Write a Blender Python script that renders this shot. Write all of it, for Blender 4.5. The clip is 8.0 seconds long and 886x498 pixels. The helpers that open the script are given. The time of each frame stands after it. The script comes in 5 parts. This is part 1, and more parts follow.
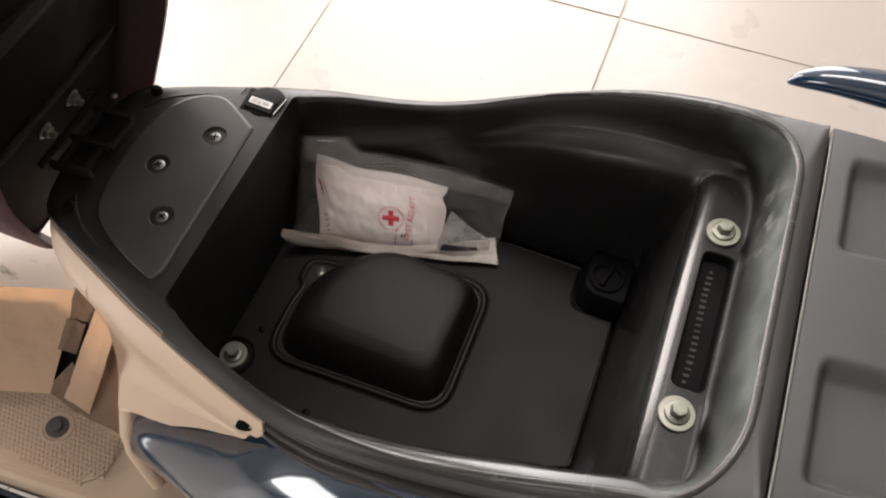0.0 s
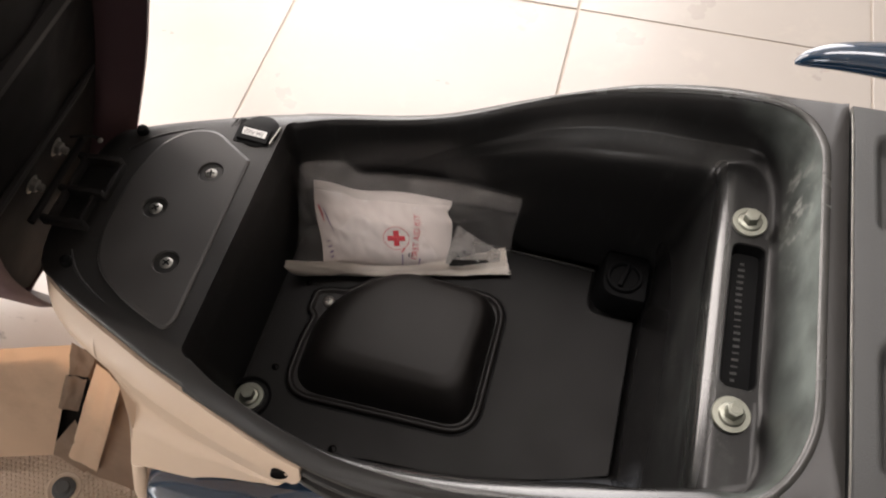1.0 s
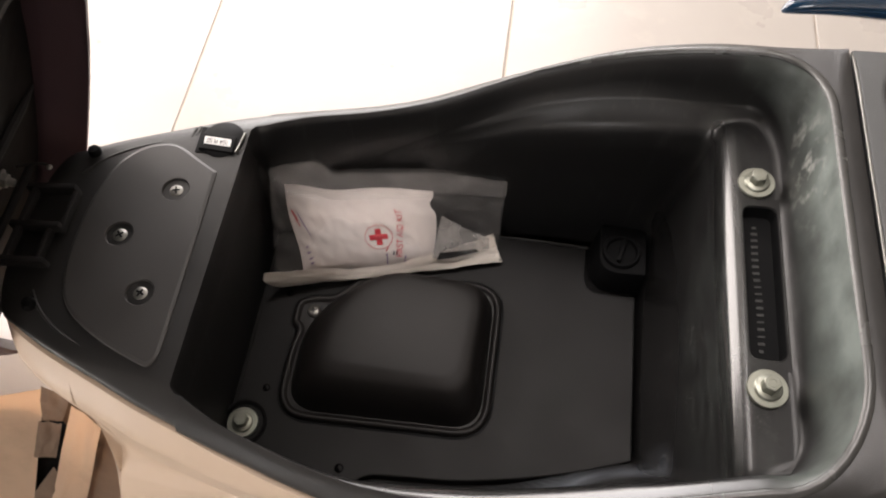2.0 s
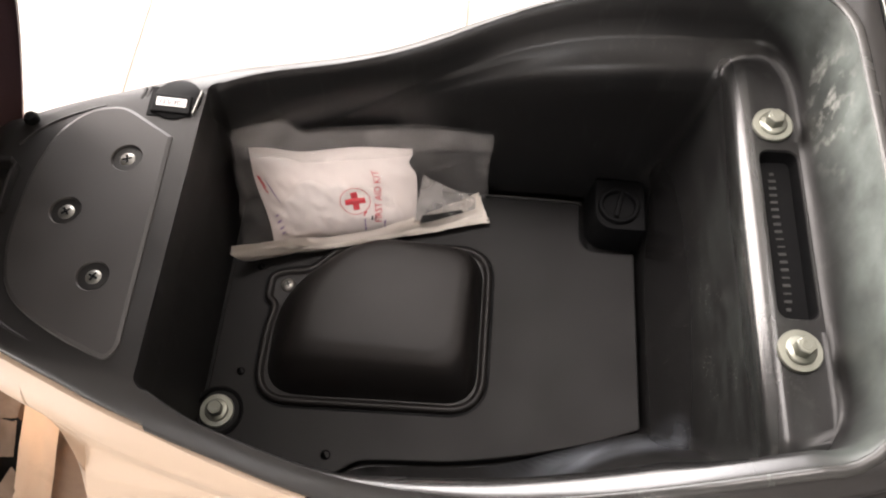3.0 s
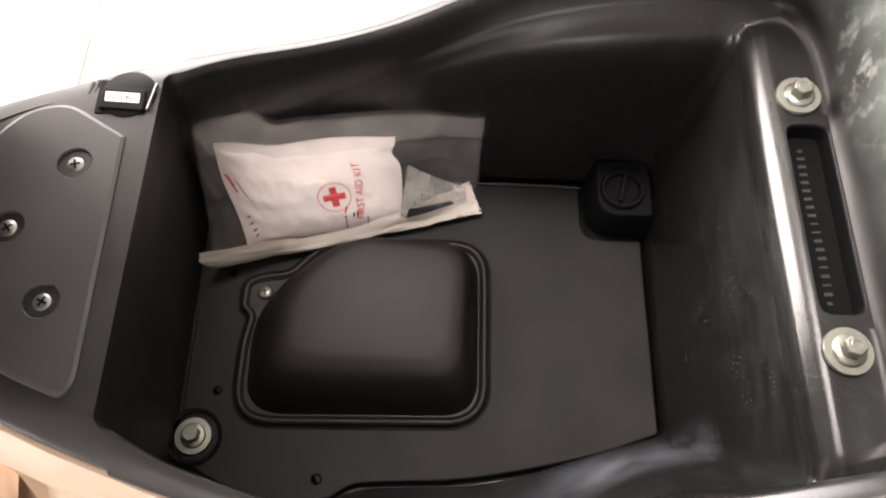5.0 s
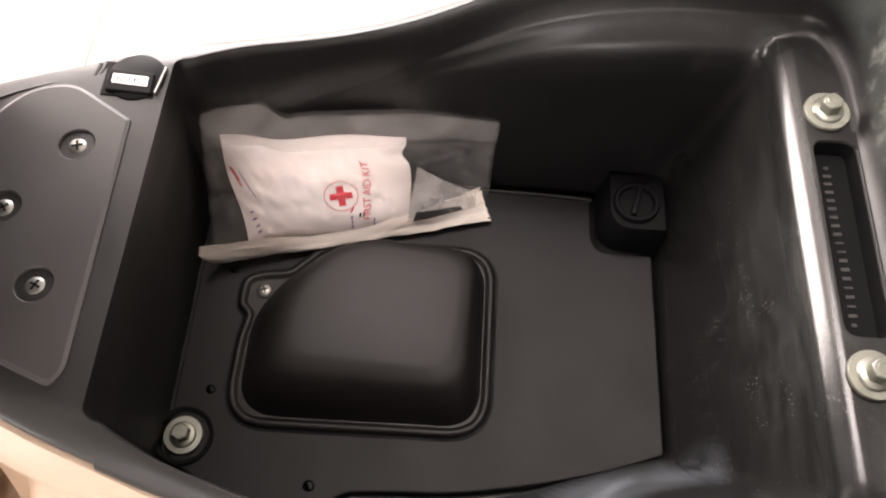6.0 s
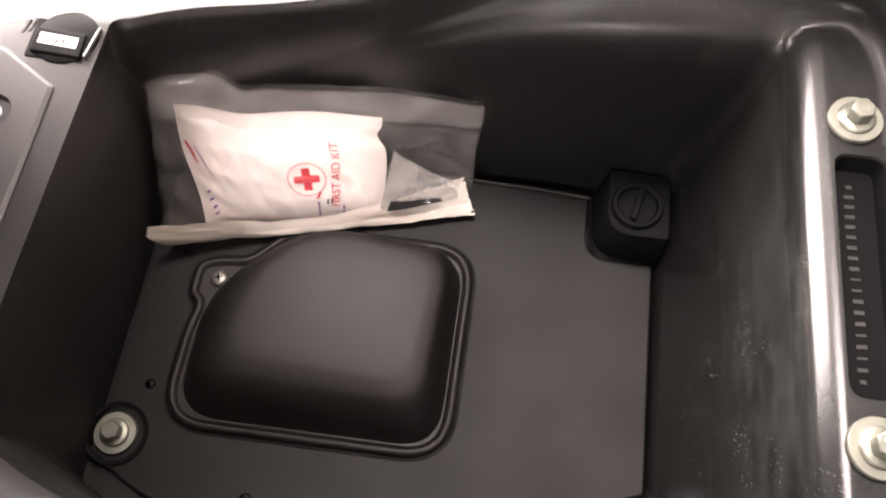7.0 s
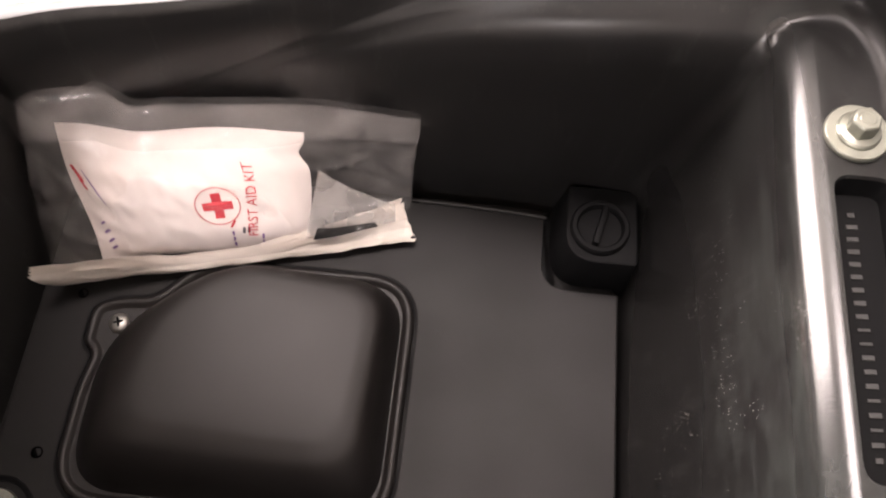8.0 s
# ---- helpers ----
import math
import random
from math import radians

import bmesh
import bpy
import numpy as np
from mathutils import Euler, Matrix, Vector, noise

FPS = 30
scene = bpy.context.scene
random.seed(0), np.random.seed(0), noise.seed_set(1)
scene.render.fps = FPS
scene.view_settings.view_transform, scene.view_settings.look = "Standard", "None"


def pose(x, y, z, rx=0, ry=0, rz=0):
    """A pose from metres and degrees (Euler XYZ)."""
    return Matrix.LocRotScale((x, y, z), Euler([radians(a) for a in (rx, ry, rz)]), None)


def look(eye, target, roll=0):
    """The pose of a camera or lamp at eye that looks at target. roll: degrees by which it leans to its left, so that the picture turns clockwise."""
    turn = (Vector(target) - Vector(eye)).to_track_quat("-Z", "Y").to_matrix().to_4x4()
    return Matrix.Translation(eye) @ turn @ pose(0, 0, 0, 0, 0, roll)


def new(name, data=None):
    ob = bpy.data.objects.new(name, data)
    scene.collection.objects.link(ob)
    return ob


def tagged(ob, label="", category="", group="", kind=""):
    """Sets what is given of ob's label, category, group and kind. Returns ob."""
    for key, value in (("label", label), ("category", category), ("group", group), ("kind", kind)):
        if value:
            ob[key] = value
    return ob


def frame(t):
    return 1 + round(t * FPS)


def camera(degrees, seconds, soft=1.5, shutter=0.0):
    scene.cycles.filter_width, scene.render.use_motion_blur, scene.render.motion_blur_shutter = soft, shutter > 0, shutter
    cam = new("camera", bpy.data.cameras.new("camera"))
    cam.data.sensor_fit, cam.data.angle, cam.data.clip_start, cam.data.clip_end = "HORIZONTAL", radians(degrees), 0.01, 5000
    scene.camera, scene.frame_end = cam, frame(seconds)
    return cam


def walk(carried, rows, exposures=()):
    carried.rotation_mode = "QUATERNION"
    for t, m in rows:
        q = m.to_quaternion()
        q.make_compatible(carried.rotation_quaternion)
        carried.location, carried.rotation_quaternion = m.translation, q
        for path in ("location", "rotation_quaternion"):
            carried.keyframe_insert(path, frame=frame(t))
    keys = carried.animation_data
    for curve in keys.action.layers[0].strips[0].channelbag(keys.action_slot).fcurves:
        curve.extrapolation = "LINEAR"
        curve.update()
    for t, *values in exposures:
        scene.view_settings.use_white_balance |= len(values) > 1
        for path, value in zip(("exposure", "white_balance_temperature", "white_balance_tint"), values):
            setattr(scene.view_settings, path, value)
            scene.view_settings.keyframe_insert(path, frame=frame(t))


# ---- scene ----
cam = camera(54.73, 8.0, soft=2.1)
# seconds, place in metres, turn in degrees
PATH = [
    (0.0, 0.1011, -0.2753, 1.2703, 32.625, -0.101, 20.864),
    (0.5, 0.0805, -0.2708, 1.2653, 32.883, 0.697, 18.105),
    (1.0, 0.0608, -0.2676, 1.2595, 32.744, 0.945, 14.764),
    (1.5, 0.0391, -0.2603, 1.2491, 32.102, 1.015, 10.914),
    (1.7, 0.0344, -0.2549, 1.2437, 31.816, 1.265, 9.546),
    (2.8, 0.0123, -0.2261, 1.2050, 29.142, 0.810, 4.619),
    (3.0, 0.0092, -0.2209, 1.1943, 28.470, 0.548, 4.284),
    (3.5, 0.0073, -0.2077, 1.1803, 27.123, 0.530, 3.418),
    (4.0, 0.0048, -0.1972, 1.1680, 26.924, 0.408, 2.885),
    (4.2, 0.0032, -0.1909, 1.1654, 26.599, 0.260, 2.520),
    (5.3, -0.0120, -0.1870, 1.1514, 27.281, 0.060, 0.733),
    (5.5, -0.0231, -0.1931, 1.1477, 28.022, -0.602, 0.420),
    (6.0, -0.0119, -0.1876, 1.1404, 28.029, -1.469, 3.385),
    (6.5, 0.0062, -0.1687, 1.1210, 26.816, -1.150, 7.243),
    (7.0, 0.0258, -0.1433, 1.1023, 25.555, -0.215, 7.893),
    (7.5, 0.0358, -0.1164, 1.0803, 25.254, -0.434, 6.638),
    (8.0, 0.0355, -0.0976, 1.0554, 24.975, -1.499, 5.652),
]
# seconds, stops, white balance
EXPOSURES = [(0.0, -0.12, 6500, 10), (1.6, -0.17, 6500, 10), (2.8, 0.69, 6500, 11), (4.0, 0.73, 6550, 11), (5.5, 0.83, 6600, 13.5),
             (6.0, 0.90, 6650, 15), (6.5, 1.12, 6700, 17), (7.0, 1.41, 6700, 17), (7.5, 1.39, 6750, 17), (8.0, 1.28, 6750, 18)]
walk(cam, [(t, pose(*p)) for t, *p in PATH], EXPOSURES)

# ---- light ----
world = bpy.data.worlds.new("sky")
scene.world = world
world.use_nodes = True
wn = world.node_tree
sky = wn.nodes.new("ShaderNodeTexSky")
sky.sky_type, sky.sun_disc = "NISHITA", False
sky.sun_elevation, sky.sun_rotation = radians(48), radians(20)
wn.links.new(sky.outputs[0], wn.nodes["Background"].inputs[0])
wn.nodes["Background"].inputs[1].default_value = 0.12


def window_light(name, place, target, width, height, watts, colour):
    lamp = bpy.data.lights.new(name, "AREA")
    lamp.shape, lamp.size, lamp.size_y, lamp.energy, lamp.color = "RECTANGLE", width, height, watts, colour
    ob = new(name, lamp)
    ob.matrix_world = look(place, target)
    return ob


window_light("roof_light_daylight", (-0.20, 0.50, 2.98), (-0.20, 0.50, 0.0), 1.1, 0.60, 30, (1.0, 0.91, 0.86))
window_light("shopfront_daylight", (-0.66, 2.34, 1.48), (-0.66, 0.0, 1.48), 1.7, 2.15, 98, (1.0, 0.93, 0.89))
window_light("doorway_daylight", (-1.82, 1.25, 1.42), (0.0, 1.25, 1.42), 1.25, 2.45, 100, (1.0, 0.895, 0.83))
window_light("side_window_daylight", (-0.72, -1.78, 1.98), (-0.45, -0.5, 0.6), 0.7, 0.42, 9, (1.0, 0.97, 0.95))

window_light("west_window_daylight", (-1.82, -1.21, 0.56), (0.0, -0.7, 0.6), 0.5, 0.6, 10, (1.0, 0.95, 0.92))


# ---- materials ----
def material(name, base, rough=0.5, metal=0.0, vary=0.15, scale=40.0, bump=0.15, fine=900.0, coat=0.0, rough_vary=0.1, specular=0.5):
    """A principled surface with colour, gloss and relief varied at two scales."""
    m = bpy.data.materials.new(name)
    m.use_nodes = True
    t = m.node_tree
    n, link = t.nodes, t.links.new
    b = n["Principled BSDF"]
    co = n.new("ShaderNodeTexCoord")
    big, small = n.new("ShaderNodeTexNoise"), n.new("ShaderNodeTexNoise")
    for q, s, d in ((big, scale, 5.0), (small, fine, 2.0)):
        q.inputs["Scale"].default_value, q.inputs["Detail"].default_value = s, d
        link(co.outputs["Object"], q.inputs["Vector"])
    mix = n.new("ShaderNodeMix")
    mix.data_type = "RGBA"
    mix.inputs["A"].default_value = (*[c * (1 - vary) for c in base], 1)
    mix.inputs["B"].default_value = (*[min(1, c * (1 + vary)) for c in base], 1)
    link(big.outputs["Fac"], mix.inputs["Factor"])
    link(mix.outputs["Result"], b.inputs["Base Color"])
    ra = n.new("ShaderNodeMapRange")
    ra.inputs["From Min"].default_value, ra.inputs["From Max"].default_value = 0.3, 0.7
    ra.inputs["To Min"].default_value, ra.inputs["To Max"].default_value = max(0.02, rough - rough_vary), min(1, rough + rough_vary)
    link(big.outputs["Fac"], ra.inputs["Value"])
    link(ra.outputs["Result"], b.inputs["Roughness"])
    b.inputs["Metallic"].default_value = metal
    b.inputs["Coat Weight"].default_value = coat
    b.inputs["Coat Roughness"].default_value = 0.05
    b.inputs["Specular IOR Level"].default_value = specular
    if bump:
        bu = n.new("ShaderNodeBump")
        bu.inputs["Strength"].default_value, bu.inputs["Distance"].default_value = bump, 0.0004
        link(small.outputs["Fac"], bu.inputs["Height"])
        link(bu.outputs["Normal"], b.inputs["Normal"])
    return m


def scuffed(m, colour, amount, scale=(60, 60, 14), low=0.56, high=0.72):
    """Adds pale streaks of rubbing to a material."""
    t = m.node_tree
    n, link = t.nodes, t.links.new
    b = n["Principled BSDF"]
    co, mp, no = n.new("ShaderNodeTexCoord"), n.new("ShaderNodeMapping"), n.new("ShaderNodeTexNoise")
    mp.inputs["Scale"].default_value = scale
    mp.inputs["Rotation"].default_value = (0.3, 0.5, 0.2)
    no.inputs["Scale"].default_value, no.inputs["Detail"].default_value, no.inputs["Roughness"].default_value = 1.0, 8.0, 0.65
    link(co.outputs["Object"], mp.inputs["Vector"])
    link(mp.outputs["Vector"], no.inputs["Vector"])
    ra = n.new("ShaderNodeMapRange")
    ra.inputs["From Min"].default_value, ra.inputs["From Max"].default_value, ra.inputs["To Max"].default_value = low, high, amount
    link(no.outputs["Fac"], ra.inputs["Value"])
    mix = n.new("ShaderNodeMix")
    mix.data_type = "RGBA"
    old = b.inputs["Base Color"].links[0].from_socket
    link(old, mix.inputs["A"])
    mix.inputs["B"].default_value = (*colour, 1)
    link(ra.outputs["Result"], mix.inputs["Factor"])
    link(mix.outputs["Result"], b.inputs["Base Color"])
    return m


def specked(m, colour, place, reach, scale=420.0, size=0.11):
    """Adds tiny pale nicks and short scratches round a place."""
    t = m.node_tree
    n, link = t.nodes, t.links.new
    b = n["Principled BSDF"]
    co, mp, gr, st, vo, no, lt, gt, mu = (n.new("ShaderNode" + q) for q in ("TexCoord", "Mapping", "TexGradient", "Mapping", "TexVoronoi", "TexNoise", "Math", "Math", "Math"))
    gr.gradient_type = "SPHERICAL"
    mp.inputs["Location"].default_value = [-p / r for p, r in zip(place, reach)]
    mp.inputs["Scale"].default_value = [1 / r for r in reach]
    st.inputs["Scale"].default_value = (1.0, 1.0, 0.45)
    st.inputs["Rotation"].default_value = (0.5, 0.0, 0.2)
    vo.inputs["Scale"].default_value, no.inputs["Scale"].default_value, no.inputs["Detail"].default_value = scale, 45.0, 5.0
    link(co.outputs["Object"], mp.inputs["Vector"])
    link(mp.outputs["Vector"], gr.inputs["Vector"])
    link(co.outputs["Object"], st.inputs["Vector"])
    link(st.outputs["Vector"], vo.inputs["Vector"])
    link(co.outputs["Object"], no.inputs["Vector"])
    lt.operation, lt.inputs[1].default_value = "LESS_THAN", size
    gt.operation, gt.inputs[1].default_value = "GREATER_THAN", 0.56
    mu.operation = "MULTIPLY"
    link(vo.outputs["Distance"], lt.inputs[0])
    link(no.outputs["Fac"], gt.inputs[0])
    link(lt.outputs[0], mu.inputs[0])
    link(gt.outputs[0], mu.inputs[1])
    near_ = n.new("ShaderNodeMath")
    near_.operation = "MULTIPLY"
    link(mu.outputs[0], near_.inputs[0])
    link(gr.outputs["Fac"], near_.inputs[1])
    mix = n.new("ShaderNodeMix")
    mix.data_type = "RGBA"
    link(b.inputs["Base Color"].links[0].from_socket, mix.inputs["A"])
    mix.inputs["B"].default_value = (*colour, 1)
    link(near_.outputs[0], mix.inputs["Factor"])
    link(mix.outputs["Result"], b.inputs["Base Color"])
    return m


def rub_and_sheen(m, place, reach, colour, amount, grain=28.0, low=0.55, high=1.4, stretch=(1, 1, 1)):
    """Adds a cloudy patch round a place: dry, greyed plastic and sheen painted as colour."""
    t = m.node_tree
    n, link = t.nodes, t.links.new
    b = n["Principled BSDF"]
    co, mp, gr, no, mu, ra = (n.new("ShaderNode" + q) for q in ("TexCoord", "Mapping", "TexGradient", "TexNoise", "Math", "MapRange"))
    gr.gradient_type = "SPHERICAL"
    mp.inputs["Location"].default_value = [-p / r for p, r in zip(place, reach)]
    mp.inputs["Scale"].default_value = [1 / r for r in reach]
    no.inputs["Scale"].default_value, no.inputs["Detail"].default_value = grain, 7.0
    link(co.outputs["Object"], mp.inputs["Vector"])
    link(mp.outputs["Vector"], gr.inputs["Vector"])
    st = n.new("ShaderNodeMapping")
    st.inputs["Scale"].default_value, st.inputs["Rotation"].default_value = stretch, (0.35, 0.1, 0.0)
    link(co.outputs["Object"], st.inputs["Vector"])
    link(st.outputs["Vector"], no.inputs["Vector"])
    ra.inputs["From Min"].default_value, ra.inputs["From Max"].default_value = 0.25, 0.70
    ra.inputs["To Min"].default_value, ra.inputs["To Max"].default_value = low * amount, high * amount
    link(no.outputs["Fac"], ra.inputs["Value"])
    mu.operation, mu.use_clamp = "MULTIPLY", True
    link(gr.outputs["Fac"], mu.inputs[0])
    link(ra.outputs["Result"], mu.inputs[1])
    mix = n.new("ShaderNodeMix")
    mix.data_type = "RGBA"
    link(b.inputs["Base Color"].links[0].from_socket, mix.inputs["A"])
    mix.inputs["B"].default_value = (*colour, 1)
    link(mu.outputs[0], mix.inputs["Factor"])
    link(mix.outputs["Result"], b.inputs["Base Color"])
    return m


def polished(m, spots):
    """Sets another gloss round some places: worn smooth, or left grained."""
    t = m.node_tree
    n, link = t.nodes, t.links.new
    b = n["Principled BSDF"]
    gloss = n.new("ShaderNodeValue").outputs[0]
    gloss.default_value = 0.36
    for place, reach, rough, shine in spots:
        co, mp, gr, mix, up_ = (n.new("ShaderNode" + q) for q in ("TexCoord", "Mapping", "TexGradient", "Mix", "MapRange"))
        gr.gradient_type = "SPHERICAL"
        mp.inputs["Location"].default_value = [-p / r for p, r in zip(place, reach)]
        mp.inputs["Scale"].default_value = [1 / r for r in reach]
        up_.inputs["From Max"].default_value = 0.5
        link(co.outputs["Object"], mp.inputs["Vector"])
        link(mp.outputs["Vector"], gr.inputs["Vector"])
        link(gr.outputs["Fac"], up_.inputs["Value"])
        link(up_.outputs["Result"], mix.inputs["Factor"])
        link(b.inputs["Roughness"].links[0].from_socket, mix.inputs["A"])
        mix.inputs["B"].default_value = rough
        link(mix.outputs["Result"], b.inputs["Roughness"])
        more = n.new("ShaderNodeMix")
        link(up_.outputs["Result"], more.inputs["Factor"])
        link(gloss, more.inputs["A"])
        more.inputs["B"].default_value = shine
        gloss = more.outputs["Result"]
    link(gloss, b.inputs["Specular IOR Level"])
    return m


# The rear slope's pale green-grey is smears plus sheen painted into the colour.
BUCKET = specked(rub_and_sheen(rub_and_sheen(scuffed(material("moulded_black_plastic", (0.0104, 0.0100, 0.0099), 0.36, vary=0.2, scale=25, bump=0.08, fine=1500, rough_vary=0.06), (0.10, 0.10, 0.095), 0.13, (150, 150, 26)), (0.190, 0.0, 0.874), (0.062, 0.28, 0.048), (0.155, 0.178, 0.165), 1.0, 42.0, 0.3, 1.5), (0.182, 0.062, 0.850), (0.022, 0.050, 0.026), (0.36, 0.37, 0.34), 0.42, 150.0, -2.6, 2.0, (1, 0.8, 0.7)), (0.28, 0.28, 0.265), (0.128, -0.045, 0.765), (0.040, 0.130, 0.095), size=0.12)
# Bluish reflection on the near wall, painted in as a pale patch.
rub_and_sheen(BUCKET, (0.072, -0.085, 0.710), (0.085, 0.034, 0.050), (0.17, 0.185, 0.21), 0.9, 40.0, 0.0, 1.4)
# Streaky smears; the pale tone also paints sheen that brightens towards the ledge.
rub_and_sheen(BUCKET, (0.146, -0.020, 0.812), (0.034, 0.160, 0.075), (0.090, 0.102, 0.094), 0.24, 100.0, -0.5, 1.25, (1, 0.28, 1))
rub_and_sheen(BUCKET, (0.138, -0.040, 0.785), (0.030, 0.090, 0.060), (0.080, 0.090, 0.086), 0.20, 190.0, -0.8, 1.2, (1, 0.4, 0.8))
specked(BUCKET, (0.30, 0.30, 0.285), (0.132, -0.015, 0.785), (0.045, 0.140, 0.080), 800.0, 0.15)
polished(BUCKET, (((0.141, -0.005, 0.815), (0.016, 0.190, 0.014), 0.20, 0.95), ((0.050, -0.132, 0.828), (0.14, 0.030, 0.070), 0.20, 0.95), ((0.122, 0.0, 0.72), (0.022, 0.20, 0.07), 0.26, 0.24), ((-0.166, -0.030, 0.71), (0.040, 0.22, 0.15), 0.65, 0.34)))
FLOORPL = material("grained_black_plastic", (0.0060, 0.0055, 0.0054), 0.54, vary=0.14, scale=30, bump=0.25, fine=2200, rough_vary=0.04, specular=0.27)
COVER = material("satin_black_plastic", (0.0100, 0.0086, 0.0081), 0.48, vary=0.12, scale=22, bump=0.12, fine=2500, rough_vary=0.04, specular=0.31)
RIM = material("matte_black_plastic", (0.0205, 0.0196, 0.0190), 0.38, vary=0.15, scale=30, bump=0.2, fine=2000, rough_vary=0.06, specular=0.42)
PLATE = material("satin_black_plate", (0.036, 0.0335, 0.032), 0.45, vary=0.15, scale=30, bump=0.2, fine=2000, rough_vary=0.06)
LIP = material("worn_glossy_lip", (0.045, 0.045, 0.043), 0.24, vary=0.2, scale=60, bump=0.1, fine=1500, rough_vary=0.06)
TAIL = material("grey_textured_plastic", (0.048, 0.050, 0.050), 0.55, vary=0.18, scale=45, bump=0.7, fine=1500, rough_vary=0.05)
DARK = material("shadow_black_rubber", (0.0042, 0.0042, 0.0045), 0.6, vary=0.2, bump=0.1, specular=0.10)
HOLE = material("unlit_hole", (0.001, 0.001, 0.001), 0.9, vary=0.2, bump=0.0, specular=0.02)
BLUE = material("dark_blue_paint", (0.009, 0.030, 0.062), 0.10, metal=0.1, vary=0.1, scale=20, bump=0.0, coat=1.0, rough_vary=0.03)
BEIGE = material("beige_plastic", (0.65, 0.505, 0.38), 0.45, vary=0.06, scale=15, bump=0.15, fine=1500, rough_vary=0.06)
# The panels' beige, darkened to paint the shade down on the footboard.
TREAD = material("shaded_beige_footboard", (0.43, 0.335, 0.255), 0.6, vary=0.12, scale=25, bump=0.2, fine=1500, rough_vary=0.06)
ZINC = material("zinc_plated_steel", (0.30, 0.305, 0.26), 0.40, metal=0.85, vary=0.15, scale=180, bump=0.15, fine=1200)
STEEL = material("bright_screw_steel", (0.28, 0.275, 0.255), 0.40, metal=0.9, vary=0.2, scale=200, bump=0.1, fine=1500)
UNDERSIDE = material("black_seat_underside", (0.0085, 0.0080, 0.0080), 0.75, vary=0.3, scale=30, bump=0.2, fine=1200, specular=0.14)
SEATPAN = material("black_seat_base", (0.017, 0.016, 0.016), 0.60, vary=0.2, scale=20, bump=0.2, fine=1200, specular=0.22)
VINYL = material("maroon_brown_vinyl", (0.085, 0.050, 0.058), 0.50, vary=0.2, scale=40, bump=0.5, fine=700, specular=0.4)
CARD = scuffed(material("corrugated_cardboard", (0.70, 0.52, 0.37), 0.85, vary=0.14, scale=14, bump=0.3, fine=500, rough_vary=0.05), (0.50, 0.355, 0.24), 0.55, (16, 16, 16), 0.50, 0.70)
# Brown of torn liner; it also paints shade on the box's inner boards.
TORN_SHADED = material("torn_and_shaded_cardboard", (0.27, 0.19, 0.135), 0.9, vary=0.25, scale=60, bump=0.6, fine=400, rough_vary=0.05)
PLASTIC_SHEET = scuffed(material("white_wrapping_sheet", (0.84, 0.81, 0.79), 0.35, vary=0.06, scale=20, bump=0.3, fine=200), (0.33, 0.33, 0.33), 0.9, (14, 30, 10), 0.58, 0.66)
PAPER = material("white_packet_paper", (0.86, 0.79, 0.765), 0.6, vary=0.05, scale=45, bump=0.25, fine=600, rough_vary=0.05)
CREAM = material("cream_folded_sheet", (0.76, 0.70, 0.635), 0.55, vary=0.06, scale=50, bump=0.25, fine=500)
RED = material("red_print", (0.62, 0.03, 0.05), 0.55, vary=0.1, scale=200, bump=0.0)
VIOLET = material("violet_print", (0.20, 0.10, 0.30), 0.55, vary=0.2, scale=200, bump=0.0)
INK = material("dark_print", (0.03, 0.025, 0.04), 0.55, vary=0.1, bump=0.0)
LABEL = material("white_label", (0.80, 0.78, 0.76), 0.5, vary=0.05, bump=0.0)
STAMP = material("worn_stamped_plastic", (0.027, 0.027, 0.026), 0.5, vary=0.4, scale=300, bump=0.0)
WALL = material("painted_plaster", (0.60, 0.575, 0.55), 0.8, vary=0.05, scale=3, bump=0.2, fine=120)
CEILING = material("grey_sheet_ceiling", (0.50, 0.49, 0.47), 0.85, vary=0.04, scale=3, bump=0.1, fine=120)
GROUT = material("grey_brown_grout", (0.42, 0.37, 0.32), 0.9, vary=0.3, scale=30, bump=0.4, fine=300)
STREET = material("pale_concrete_outside", (0.45, 0.43, 0.40), 0.85, vary=0.15, scale=2, bump=0.3, fine=60)


def tile_material():
    m = scuffed(material("cream_glazed_tile", (0.375, 0.345, 0.315), 0.34, vary=0.05, scale=6, bump=0.04, fine=150, rough_vary=0.1), (0.62, 0.55, 0.47), 0.22, (9, 9, 9), 0.55, 0.75)
    t = m.node_tree
    b = t.nodes["Principled BSDF"]
    old = b.inputs["Base Color"].links[0].from_socket
    info, hs, ra = t.nodes.new("ShaderNodeObjectInfo"), t.nodes.new("ShaderNodeHueSaturation"), t.nodes.new("ShaderNodeMapRange")
    ra.inputs["To Min"].default_value, ra.inputs["To Max"].default_value = 0.95, 1.04
    t.links.new(info.outputs["Random"], ra.inputs["Value"])
    t.links.new(ra.outputs["Result"], hs.inputs["Value"])
    t.links.new(old, hs.inputs["Color"])
    t.links.new(hs.outputs["Color"], b.inputs["Base Color"])
    return m


TILE = tile_material()


